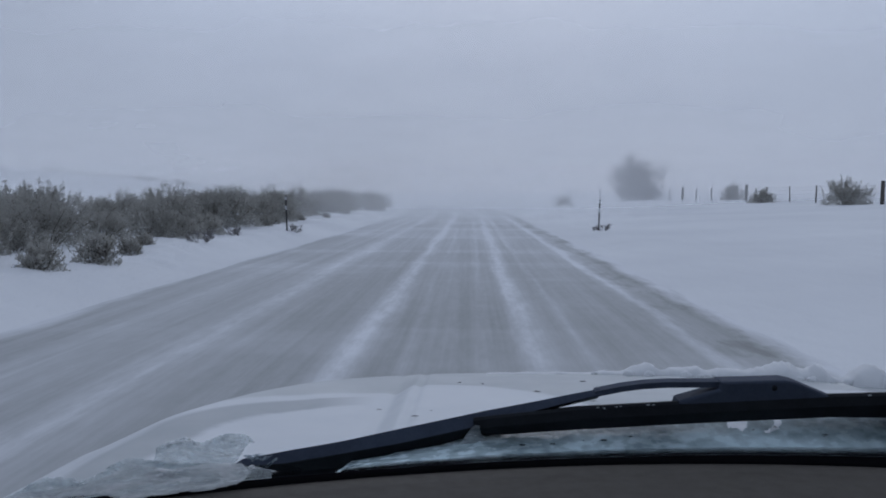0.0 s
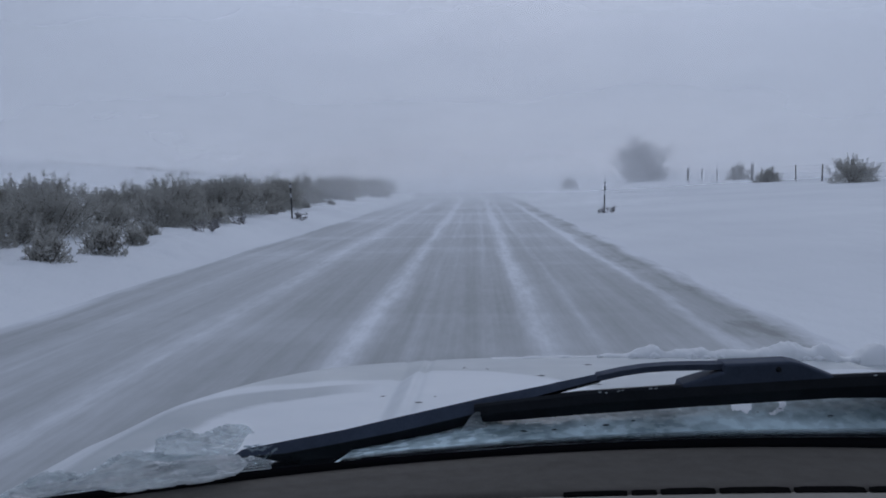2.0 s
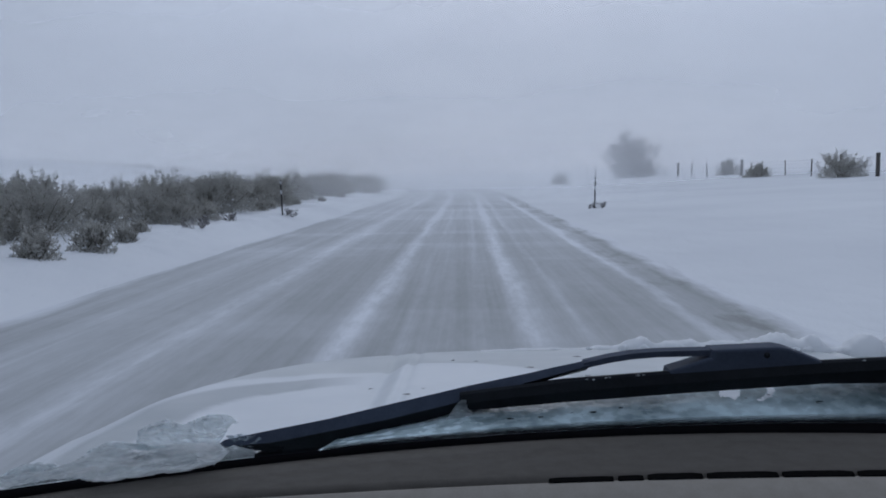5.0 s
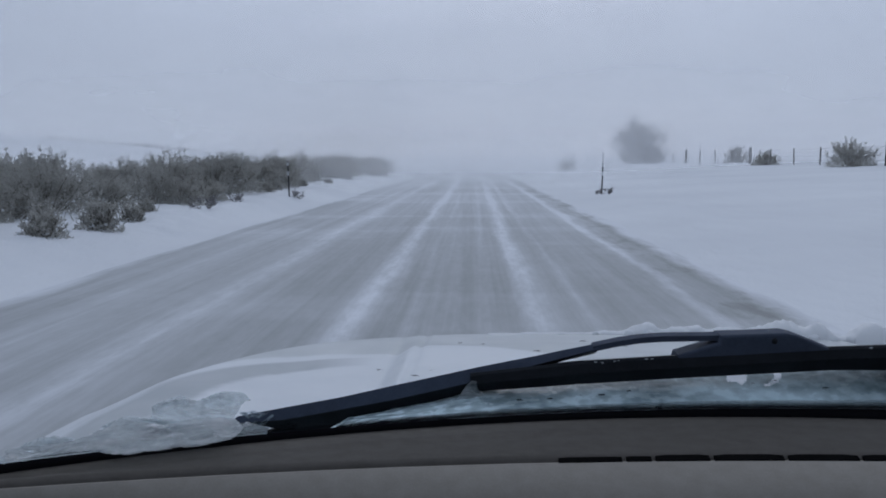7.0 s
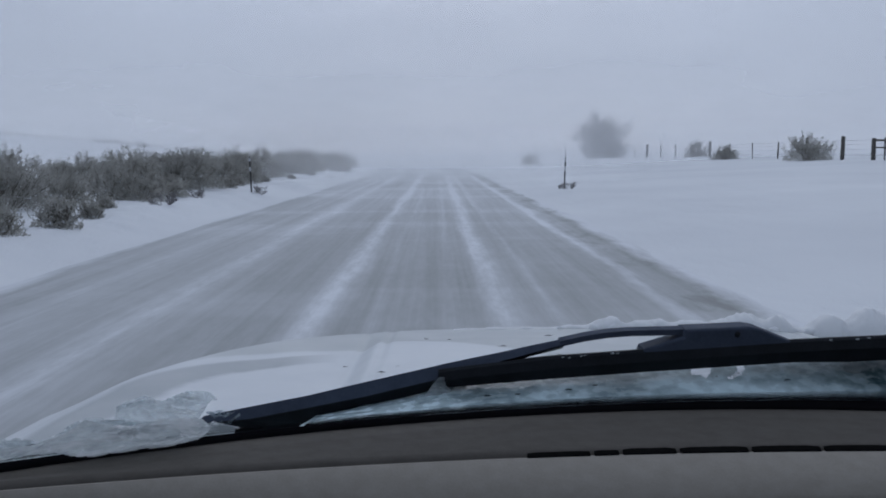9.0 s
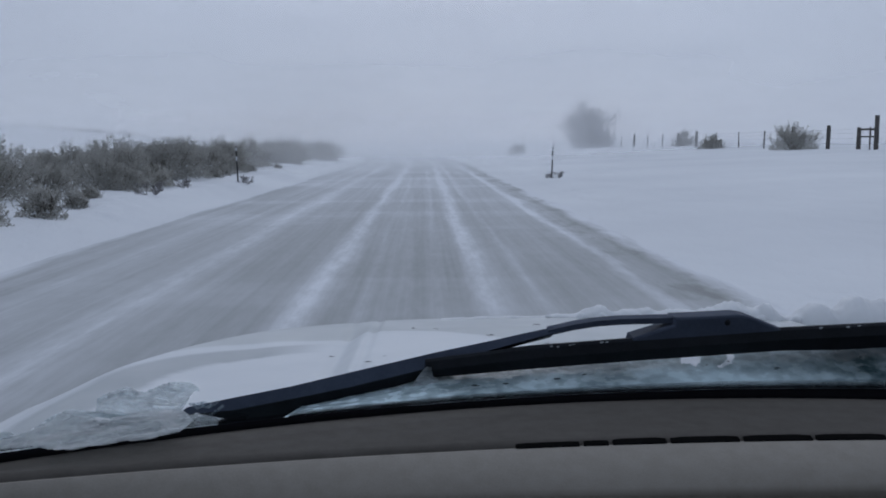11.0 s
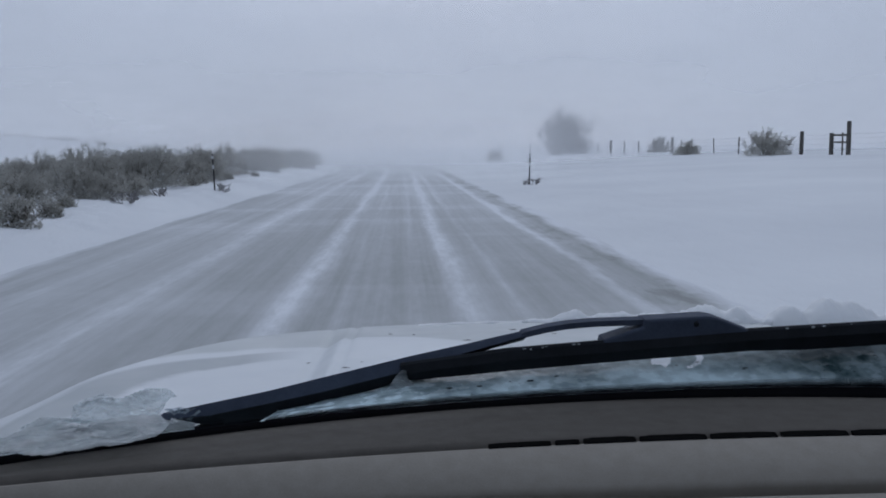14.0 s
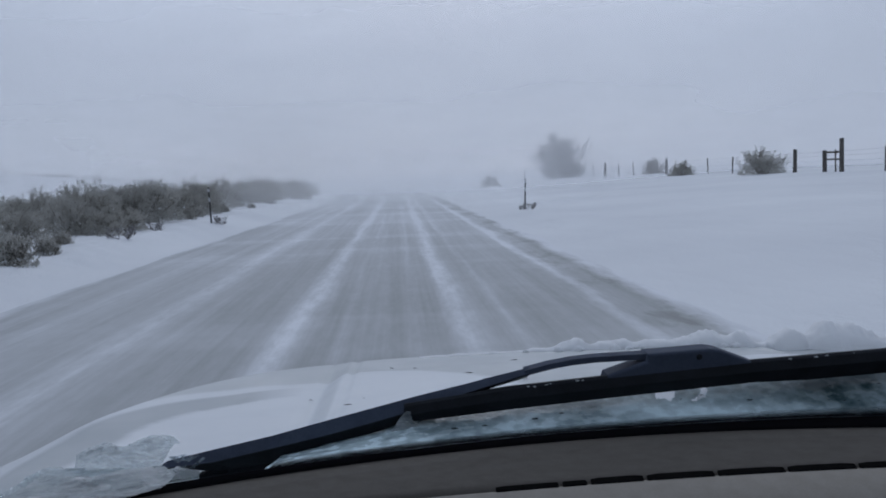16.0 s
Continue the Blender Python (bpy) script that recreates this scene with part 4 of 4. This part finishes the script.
bm = bmesh.new()
loft(bm, [[(x, lip_edge(x) + 0.0015, 1.3045), (x, lip_edge(x) - 0.003, 1.3052), (x, 0.5 * (lip_edge(x) + seam(x)), 1.2985), (x, min(seam(x), lip_edge(x) - 0.01) + 0.002, 1.2915), (x, min(seam(x), lip_edge(x) - 0.01), 1.287), (x, lip_edge(x) - 0.004, 1.20)] for x in STATIONS])
car_part("dash_panel", bm, PANEL, dash, "brown vinyl strip in front of the slots, toned light as lit", True)
bm = bmesh.new()
loft(bm, [[(x, min(seam(x), lip_edge(x) - 0.01) - 0.008, 1.2840), (x, min(seam(x), lip_edge(x) - 0.01) - 0.011, 1.2862), (x, seam(x) - 0.034, 1.281), (x, 0.42, 1.255), (x, 0.36, 1.19), (x, 0.34, 0.80), (x, 0.46, 0.80), (x, min(seam(x), lip_edge(x) - 0.01) - 0.006, 1.25)] for x in STATIONS])
car_part("lower_dash", bm, PANEL, dash, "brown vinyl lower dashboard, toned light as lit", True)
edges = [0.053, 0.097, 0.116, 0.154, 0.202, 0.250, 0.2985, 0.347, 0.3955, 0.444, 0.4925, 0.541, 0.589]
for a, b in zip(edges, edges[1:]):
    thick = 0.0022 if b < 0.12 else 0.0042
    rings = []
    for k in range(7):
        x = a + 0.0015 + (b - a - 0.003) * k / 6
        h = thick * (0.55 if k in (0, 6) else 1.0)
        y = lip_edge(x) + 0.0005
        rings.append([(x, y + h, 1.3064), (x, y + h, 1.3072), (x, y - 0.0022, 1.3058), (x, y - 0.0024, 1.3028)])
    bm = bmesh.new()
    loft(bm, rings)
    car_part("defroster_slot", bm, SLOT, dash, "narrow black defroster slot")


# ---- wiper, parked across the foot of the glass ----
def beam(rows, y_top, y_split, y_low, back):
    """A faceted bar: rows of x and the heights of its upper edge, its ridge and its lower edge."""
    bm = bmesh.new()
    front = y_split + 0.0045
    rings = []
    for x, a, b, c in rows:
        a = 1.5 - (1.5 - a) * front / y_top
        rings.append([(x, back, a - 0.003), (x, front, a), (x, y_split + 0.002, 0.8 * a + 0.2 * b), (x, y_split, b), (x, y_low, c), (x, back, 0.5 * (a + c) - 0.003)])
    loft(bm, rings)
    return bm


def arm(rows):
    """The wiper's arm: a broad upper face that looks at the sky and a lower face turned to the glass."""
    bm = bmesh.new()
    loft(bm, [[(x, 0.752, a - 0.0085), (x, 0.7375, a - 0.0006), (x, 0.7350, a), (x, 0.7300, b), (x, 0.7315, b - 0.0012), (x, 0.737, c), (x, 0.752, 0.5 * (a + c) - 0.009)] for x, a, b, c in rows])
    return bm


wiper = car_part("wiper", arm([(-0.2080, 1.2745, 1.2728, 1.2712), (-0.2030, 1.2779, 1.2732, 1.2700), (-0.1638, 1.2858, 1.2765, 1.2665), (-0.1150, 1.2952, 1.2857, 1.2712), (-0.0665, 1.3066, 1.2953, 1.2830), (-0.0183, 1.3176, 1.3067, 1.2962), (0.0057, 1.3232, 1.3125, 1.3040), (0.0300, 1.3282, 1.3195, 1.3130), (0.0534, 1.3330, 1.3265, 1.3215), (0.0780, 1.3385, 1.3330, 1.3290), (0.1045, 1.3440, 1.3400, 1.3368)]), RUBBER, None, "black wiper parked across the windscreen")
# its downward faces take the blacker blade material, painting in their shade
wiper.data.materials.append(BLADE)
for p in wiper.data.polygons:
    if p.normal.z < -0.05 and p.normal.y < 0.2:
        p.material_index = 1
car_part("blade", beam([(-0.003, 1.3165, 1.310, 1.303), (0.02, 1.3195, 1.313, 1.3045), (0.087, 1.3275, 1.320, 1.3100), (0.172, 1.3335, 1.326, 1.3160), (0.296, 1.3415, 1.334, 1.3237), (0.344, 1.3435, 1.336, 1.3240), (0.55, 1.352, 1.345, 1.333), (0.72, 1.354, 1.348, 1.337), (1.0, 1.352, 1.347, 1.337)], 0.738, 0.724, 0.729, 0.744), BLADE, wiper, "black rubber wiper blade")
bm = bmesh.new()
path = [(0.100, 1.3400), (0.122, 1.3448), (0.140, 1.3475), (0.160, 1.3490), (0.185, 1.3495), (0.212, 1.3500)]
loft(bm, [[(x, 0.742, z + 0.0032), (x, 0.731, z + 0.0022), (x, 0.731, z - 0.0026), (x, 0.742, z - 0.0030)] for x, z in path])
car_part("bridge", bm, RUBBER, wiper, "curved black wiper bridge")
bm = bmesh.new()
slab(bm, [(0.168, 1.3290), (0.170, 1.3362), (0.186, 1.3412), (0.2035, 1.3465), (0.2045, 1.3530), (0.232, 1.3540), (0.258, 1.3552), (0.267, 1.3535), (0.282, 1.3475), (0.298, 1.3410), (0.300, 1.3290)], 0.726, 0.748, 0.0022)
car_part("hub_cover", bm, RUBBER, wiper, "black plastic wiper joint cover")
bm = bmesh.new()
bmesh.ops.create_uvsphere(bm, u_segments=10, v_segments=6, radius=0.0026)
bmesh.ops.scale(bm, verts=bm.verts, vec=(1, 0.5, 1))
bmesh.ops.translate(bm, verts=bm.verts, vec=(0.2485, 0.7262, 1.3485))
car_part("rivet", bm, BLADE, wiper, "small dark rivet", True)
bm = bmesh.new()
slab(bm, [(-0.235, 1.235), (-0.19, 1.258), (-0.17, 1.266), (-0.116, 1.275), (-0.06, 1.289), (-0.07, 1.276), (-0.105, 1.262), (-0.16, 1.252), (-0.2, 1.243)], 0.739, 0.748, 0.001)
car_part("rubber_lip", bm, BLADE, wiper, "black rubber wiping lip")


# ---- ice and snow on the car ----
def crust(name, outline, y, depth, cell, seed, mat, lean=0.0, ragged=0.0035):
    """A lumpy plate of ice that fills an outline given in x and z."""
    fine = []
    for (x1, z1), (x2, z2) in zip(outline, outline[1:] + outline[:1]):
        n = max(1, int(math.hypot(x2 - x1, z2 - z1) / 0.004))
        for k in range(n):
            x, z = x1 + (x2 - x1) * k / n, z1 + (z2 - z1) * k / n
            fine.append((x + ragged * noise.noise((x * 130, z * 130, seed)), z + ragged * noise.noise((x * 130, z * 130, seed + 9))))
    outline = fine
    xs, zs = [p[0] for p in outline], [p[1] for p in outline]

    def inside(x, z):
        hit = False
        for (x1, z1), (x2, z2) in zip(outline, outline[1:] + outline[:1]):
            if (z1 > z) != (z2 > z) and x < (x2 - x1) * (z - z1) / (z2 - z1) + x1:
                hit = not hit
        return hit

    def edge(x, z):
        best = 1.0
        for (x1, z1), (x2, z2) in zip(outline, outline[1:] + outline[:1]):
            dx, dz = x2 - x1, z2 - z1
            t = min(1, max(0, ((x - x1) * dx + (z - z1) * dz) / (dx * dx + dz * dz)))
            best = min(best, math.hypot(x - x1 - t * dx, z - z1 - t * dz))
        return best

    def nearest(x, z):
        best = None
        for (x1, z1), (x2, z2) in zip(outline, outline[1:] + outline[:1]):
            dx, dz = x2 - x1, z2 - z1
            t = min(1, max(0, ((x - x1) * dx + (z - z1) * dz) / (dx * dx + dz * dz)))
            d = math.hypot(x - x1 - t * dx, z - z1 - t * dz)
            if best is None or d < best[0]:
                best = (d, x1 + t * dx, z1 + t * dz)
        return best[1], best[2]

    nx, nz = int((max(xs) - min(xs)) / cell) + 2, int((max(zs) - min(zs)) / cell) + 2
    verts, faces, index = [], [], {}

    def vert(i, j, front):
        key = (i, j, front)
        if key not in index:
            x = min(xs) + i * cell + cell * 0.5 * noise.noise((i * 0.9, j * 0.9, seed))
            z = min(zs) + j * cell + cell * 0.5 * noise.noise((i * 0.9, j * 0.9, seed + 5))
            if not inside(x, z):
                x, z = nearest(x, z)
            t = smooth01(edge(x, z) / 0.006)
            n = 0.8 - 0.8 * abs(noise.noise((x * 22, z * 55, seed))) + 0.30 * noise.noise((x * 50, z * 130, seed + 2)) + 0.10 * noise.noise((x * 120, z * 300, seed + 4))
            yy = (y(x) if callable(y) else y) + lean * (z - min(zs))
            index[key] = len(verts)
            verts.append((x, yy - (depth * t * max(0.12, n) if front else -0.002), z))
        return index[key]

    for i in range(nx):
        for j in range(nz):
            cx, cz = min(xs) + (i + 0.5) * cell, min(zs) + (j + 0.5) * cell
            if inside(cx, cz):
                faces.append((vert(i, j, 1), vert(i + 1, j, 1), vert(i + 1, j + 1, 1), vert(i, j + 1, 1)))
                faces.append((vert(i, j + 1, 0), vert(i + 1, j + 1, 0), vert(i + 1, j, 0), vert(i, j, 0)))
    return link(name, raw(name, verts, faces), mat, smooth=True)


CHUNKS = (
    ("ice_chunk", [(-0.47, 1.205), (-0.4106, 1.2385), (-0.3999, 1.2444), (-0.3842, 1.2467), (-0.3636, 1.2438), (-0.3526, 1.2465), (-0.3371, 1.2572), (-0.3251, 1.2625), (-0.3157, 1.2647), (-0.3034, 1.2627), (-0.2921, 1.2623), (-0.2746, 1.2610), (-0.2437, 1.2612), (-0.2170, 1.2616), (-0.2069, 1.2543), (-0.2120, 1.2460), (-0.2237, 1.2360), (-0.26, 1.224), (-0.35, 1.212)], 0.766, 0.012, 3.0, ICE),
    ("ice_chunk", [(-0.2985, 1.2499), (-0.2970, 1.2627), (-0.2957, 1.2722), (-0.2861, 1.2771), (-0.2776, 1.2803), (-0.2692, 1.2825), (-0.2609, 1.2794), (-0.2537, 1.2774), (-0.2453, 1.2806), (-0.2368, 1.2849), (-0.2274, 1.2871), (-0.2160, 1.2861), (-0.2078, 1.2831), (-0.2042, 1.2794), (-0.2095, 1.2773), (-0.2122, 1.2720), (-0.2175, 1.2677), (-0.2202, 1.2624), (-0.2272, 1.2570), (-0.2315, 1.2506)], 0.778, 0.008, 6.0, CLEAR_ICE),
    ("ice_chunk", [(-0.2044, 1.2830), (-0.1951, 1.2812), (-0.1866, 1.2822), (-0.1792, 1.2799), (-0.1689, 1.2781), (-0.1705, 1.2709), (-0.2049, 1.2629)], 0.700, 0.004, 11.0, ICE),
)
for name, outline, y, depth, seed, mat in CHUNKS:
    ob = crust(name, outline, y, depth, 0.0016, seed, mat, 0.15, 0.0018)
    tagged(ob, "glassy slush ice frozen at the windscreen corner", "ice", "ice chunks at the windscreen corner")
SHEET = [(-0.2915, 1.3102), (-0.2581, 1.3117), (-0.2465, 1.311), (-0.2383, 1.3073), (-0.2271, 1.3054), (-0.1839, 1.3055), (-0.167, 1.3069), (-0.1607, 1.3111), (-0.1570, 1.3150), (-0.1631, 1.3216), (-0.1832, 1.3243), (-0.206, 1.3223), (-0.2231, 1.3271), (-0.2306, 1.3305), (-0.2399, 1.3235), (-0.2578, 1.3182), (-0.2911, 1.3183)]
ob = crust("ice_sheet", SHEET, lambda x: far_edge(x) - 0.003, 0.004, 0.0012, 17.0, ICE, -0.05, 0.0008)
tagged(ob, "thin clear sheet of ice frozen over the windscreen's edge", "ice")
SHARDS = (
    [(-0.1998, 1.2816), (-0.1933, 1.2835), (-0.1863, 1.2843), (-0.1738, 1.2832), (-0.1794, 1.2809), (-0.1841, 1.2795), (-0.1935, 1.2777)],
    [(-0.1834, 1.2742), (-0.1772, 1.2784), (-0.1710, 1.2822), (-0.1687, 1.2817), (-0.1730, 1.2769), (-0.1788, 1.2727), (-0.1868, 1.2699)],
    [(-0.1974, 1.2719), (-0.1908, 1.2752), (-0.1847, 1.2761), (-0.1858, 1.2732), (-0.1901, 1.2699)],
)
for k, outline in enumerate(SHARDS):
    ob = crust("frost_shard", outline, 0.7285, 0.0015, 0.0009, 31.0 + k, SHARD, 0.0, 0.0028)
    tagged(ob, "jagged clear frost flake frozen on the wiper tip", "frost", "frost flakes on the wiper")


def ice_bead(x, z, r, seed):
    """A bead of frozen water on the wiper blade's upper edge."""
    bm = bmesh.new()
    bmesh.ops.create_icosphere(bm, subdivisions=2, radius=1.0)
    for v in bm.verts:
        n = 1 + 0.25 * noise.noise(v.co * 1.5 + Vector((seed, 0, 0)))
        v.co = Vector((v.co.x * 1.8 * r * n, v.co.y * r, v.co.z * 0.7 * r * n))
    ob = part("ice_bead", bm, BEAD, smooth=True)
    ob.location = (x, 0.7275, z)
    return tagged(ob, "small clear bead of ice on the wiper blade", "ice bead", "ice beads along the wiper blade")


def blade_top(x):
    return between(((0.087, 1.3275), (0.172, 1.3335), (0.296, 1.3415), (0.344, 1.3435), (0.55, 1.352)), x) + 0.0008


rng = random.Random(4)
for x0, x1, count in ((0.100, 0.158, 9), (0.305, 0.385, 8)):
    for k in range(count):
        x = x0 + (x1 - x0) * (k + rng.uniform(0.1, 0.9)) / count
        ice_bead(x, blade_top(x) - rng.uniform(-0.0005, 0.003), rng.uniform(0.0006, 0.0018), rng.uniform(0, 50))
ob = crust("ice_wedge", [(-0.0158, 1.2949), (-0.0106, 1.3025), (-0.0054, 1.3106), (-0.0021, 1.3144), (0.0025, 1.3133), (0.0034, 1.3062), (0.0080, 1.3023), (0.0117, 1.2970), (-0.0014, 1.2938)], 0.7235, 0.005, 0.0012, 8.0, ICE, 0.0, 0.001)
tagged(ob, "small wedge of ice hanging under the wiper", "ice")
ob = crust("slush_ridge", [(-0.118, 1.270), (-0.09, 1.280), (-0.06, 1.287), (-0.02, 1.289), (0.03, 1.287), (0.08, 1.281), (0.05, 1.274), (-0.05, 1.268)], 0.775, 0.012, 0.003, 14.0, ICE, 0.3)
tagged(ob, "ridge of grey slush frozen along the cowl", "ice")


def specks():
    """Dark specks standing in for droplet shadows on the bonnet and on the iced foot of the glass."""
    rng = random.Random(33)
    verts, faces = [], []

    def bit(x, y, z, r, tilt):
        s = len(verts)
        for k in range(6):
            a = math.pi * k / 3
            q = r * rng.uniform(0.5, 1.2)
            verts.append((x + 2.6 * q * math.cos(a), y + 0.7 * q * math.sin(a), z + 0.7 * tilt * q * math.sin(a)))
        verts.append((x, y, z + 0.35 * r))
        for k in range(6):
            faces.append((s + k, s + (k + 1) % 6, s + 6))

    for k in range(12):
        x, y = rng.uniform(-0.2, 0.35), rng.uniform(1.2, 1.75)
        bit(x, y, hood_height(x, y) + 0.001, rng.uniform(0.0015, 0.004), 0)
    for k in range(16):
        x, t = rng.uniform(0.02, 0.45), rng.uniform(0.25, 0.8)
        far_z = 1.5 - (1.5 - between(BLADE_MID, x)) * 1.045
        bit(x, rim_edge(x) + (0.762 - rim_edge(x)) * t, 1.2985 + (far_z - 1.2985) * t + 0.0025, rng.uniform(0.0006, 0.0016), 0.35)
    # flat black flecks, painted shadows of water drops
    ob = link("grit", raw("grit", verts, faces), SLOT)
    tagged(ob, "dark specks painted as droplet shadows on the bonnet and glass", "grit", kind="stuff")


specks()


def snow_lump(x, y, z, rx, rz, seed):
    bm = bmesh.new()
    bmesh.ops.create_icosphere(bm, subdivisions=3, radius=1.0)
    for v in bm.verts:
        p = v.co.copy()
        n = 1 + 0.34 * noise.noise(p * 1.6 + Vector((seed, 0, 0))) + 0.22 * noise.noise(p * 3.5 + Vector((0, seed, 0))) + 0.12 * noise.noise(p * 8 + Vector((0, 0, seed)))
        v.co = Vector((p.x * rx * n, p.y * rx * 0.7 * n, max(p.z, -0.4) * rz * n))
    ob = part("snow_lump", bm, LUMP, smooth=True)
    ob.location = (x, y, z)
    return tagged(ob, "lump of wet snow piled on the bonnet edge", "snow lump", "snow lumps along the bonnet")


# white heaps added behind the two ice holes to make them look bright
for x, y, rx, rz in ((0.272, 0.93, 0.060, 0.020), (0.330, 0.93, 0.050, 0.020)):
    tagged(snow_lump(x, y, 1.257, rx, rz, 40 * x), "white heap added on the cowl to brighten the ice holes", "snow lump", "snow heaps on the cowl")


def ridge_top(x):
    """How high the snow lies along the bonnet's front edge: a thin crust that grows into heaps."""
    h = 0.003 + 0.003 * noise.noise((x * 30, 0, 2)) + 0.006 * smooth01((x - 0.22) / 0.15)
    for at, wide, tall in ((0.369, 0.034, 0.014), (0.460, 0.042, 0.011), (0.562, 0.050, 0.008), (0.652, 0.046, 0.024), (0.722, 0.024, 0.022), (0.815, 0.026, 0.034), (0.905, 0.052, 0.046), (1.0, 0.045, 0.022)):
        h += tall * math.exp(-(abs((x - at) / wide) ** 3.2))
    return max(0.002, h * (0.95 + 0.28 * noise.noise((x * 28, 3, 1)) + 0.08 * noise.noise((x * 90, 5, 4))))


def snow_ridge(x0, x1):
    """A ragged ridge of wet snow frozen on along the bonnet's front edge."""
    verts, faces = [], []
    nx, nr = int((x1 - x0) / 0.0028), 12
    for i in range(nx + 1):
        x = x0 + (x1 - x0) * i / nx
        h, yc = ridge_top(x), hood_front(x) - 0.10
        wide = 0.018 + 0.7 * h
        for k in range(nr + 1):
            a = math.pi * k / nr
            y = yc - wide * math.cos(a) + 0.006 * noise.noise((x * 35, a, 7))
            n = 1 + 0.22 * noise.noise((x * 40, a * 1.6, 9)) + 0.10 * noise.noise((x * 130, a * 4, 5))
            verts.append((x, y, hood_height(x, y) - 0.004 + (h + 0.004) * max(0.0, math.sin(a)) ** 0.8 * n))
    for i in range(nx):
        for k in range(nr):
            a = i * (nr + 1) + k
            faces.append((a, a + nr + 1, a + nr + 2, a + 1))
    ob = link("snow_ridge", raw("snow_ridge", verts, faces), LUMP, smooth=True)
    tagged(ob, "ragged ridge of wet white snow along the bonnet's edge", "snow")


snow_ridge(0.03, 1.12)
rng = random.Random(21)
for k in range(26):
    x = rng.choice((rng.uniform(0.25, 0.72), rng.uniform(0.74, 1.05)))
    y = hood_front(x) - 0.10 - rng.uniform(0.02, 0.05)
    r = rng.uniform(0.004, 0.011)
    snow_lump(x, y, hood_height(x, y) + 0.3 * r, r * 1.3, r, rng.uniform(0, 90))
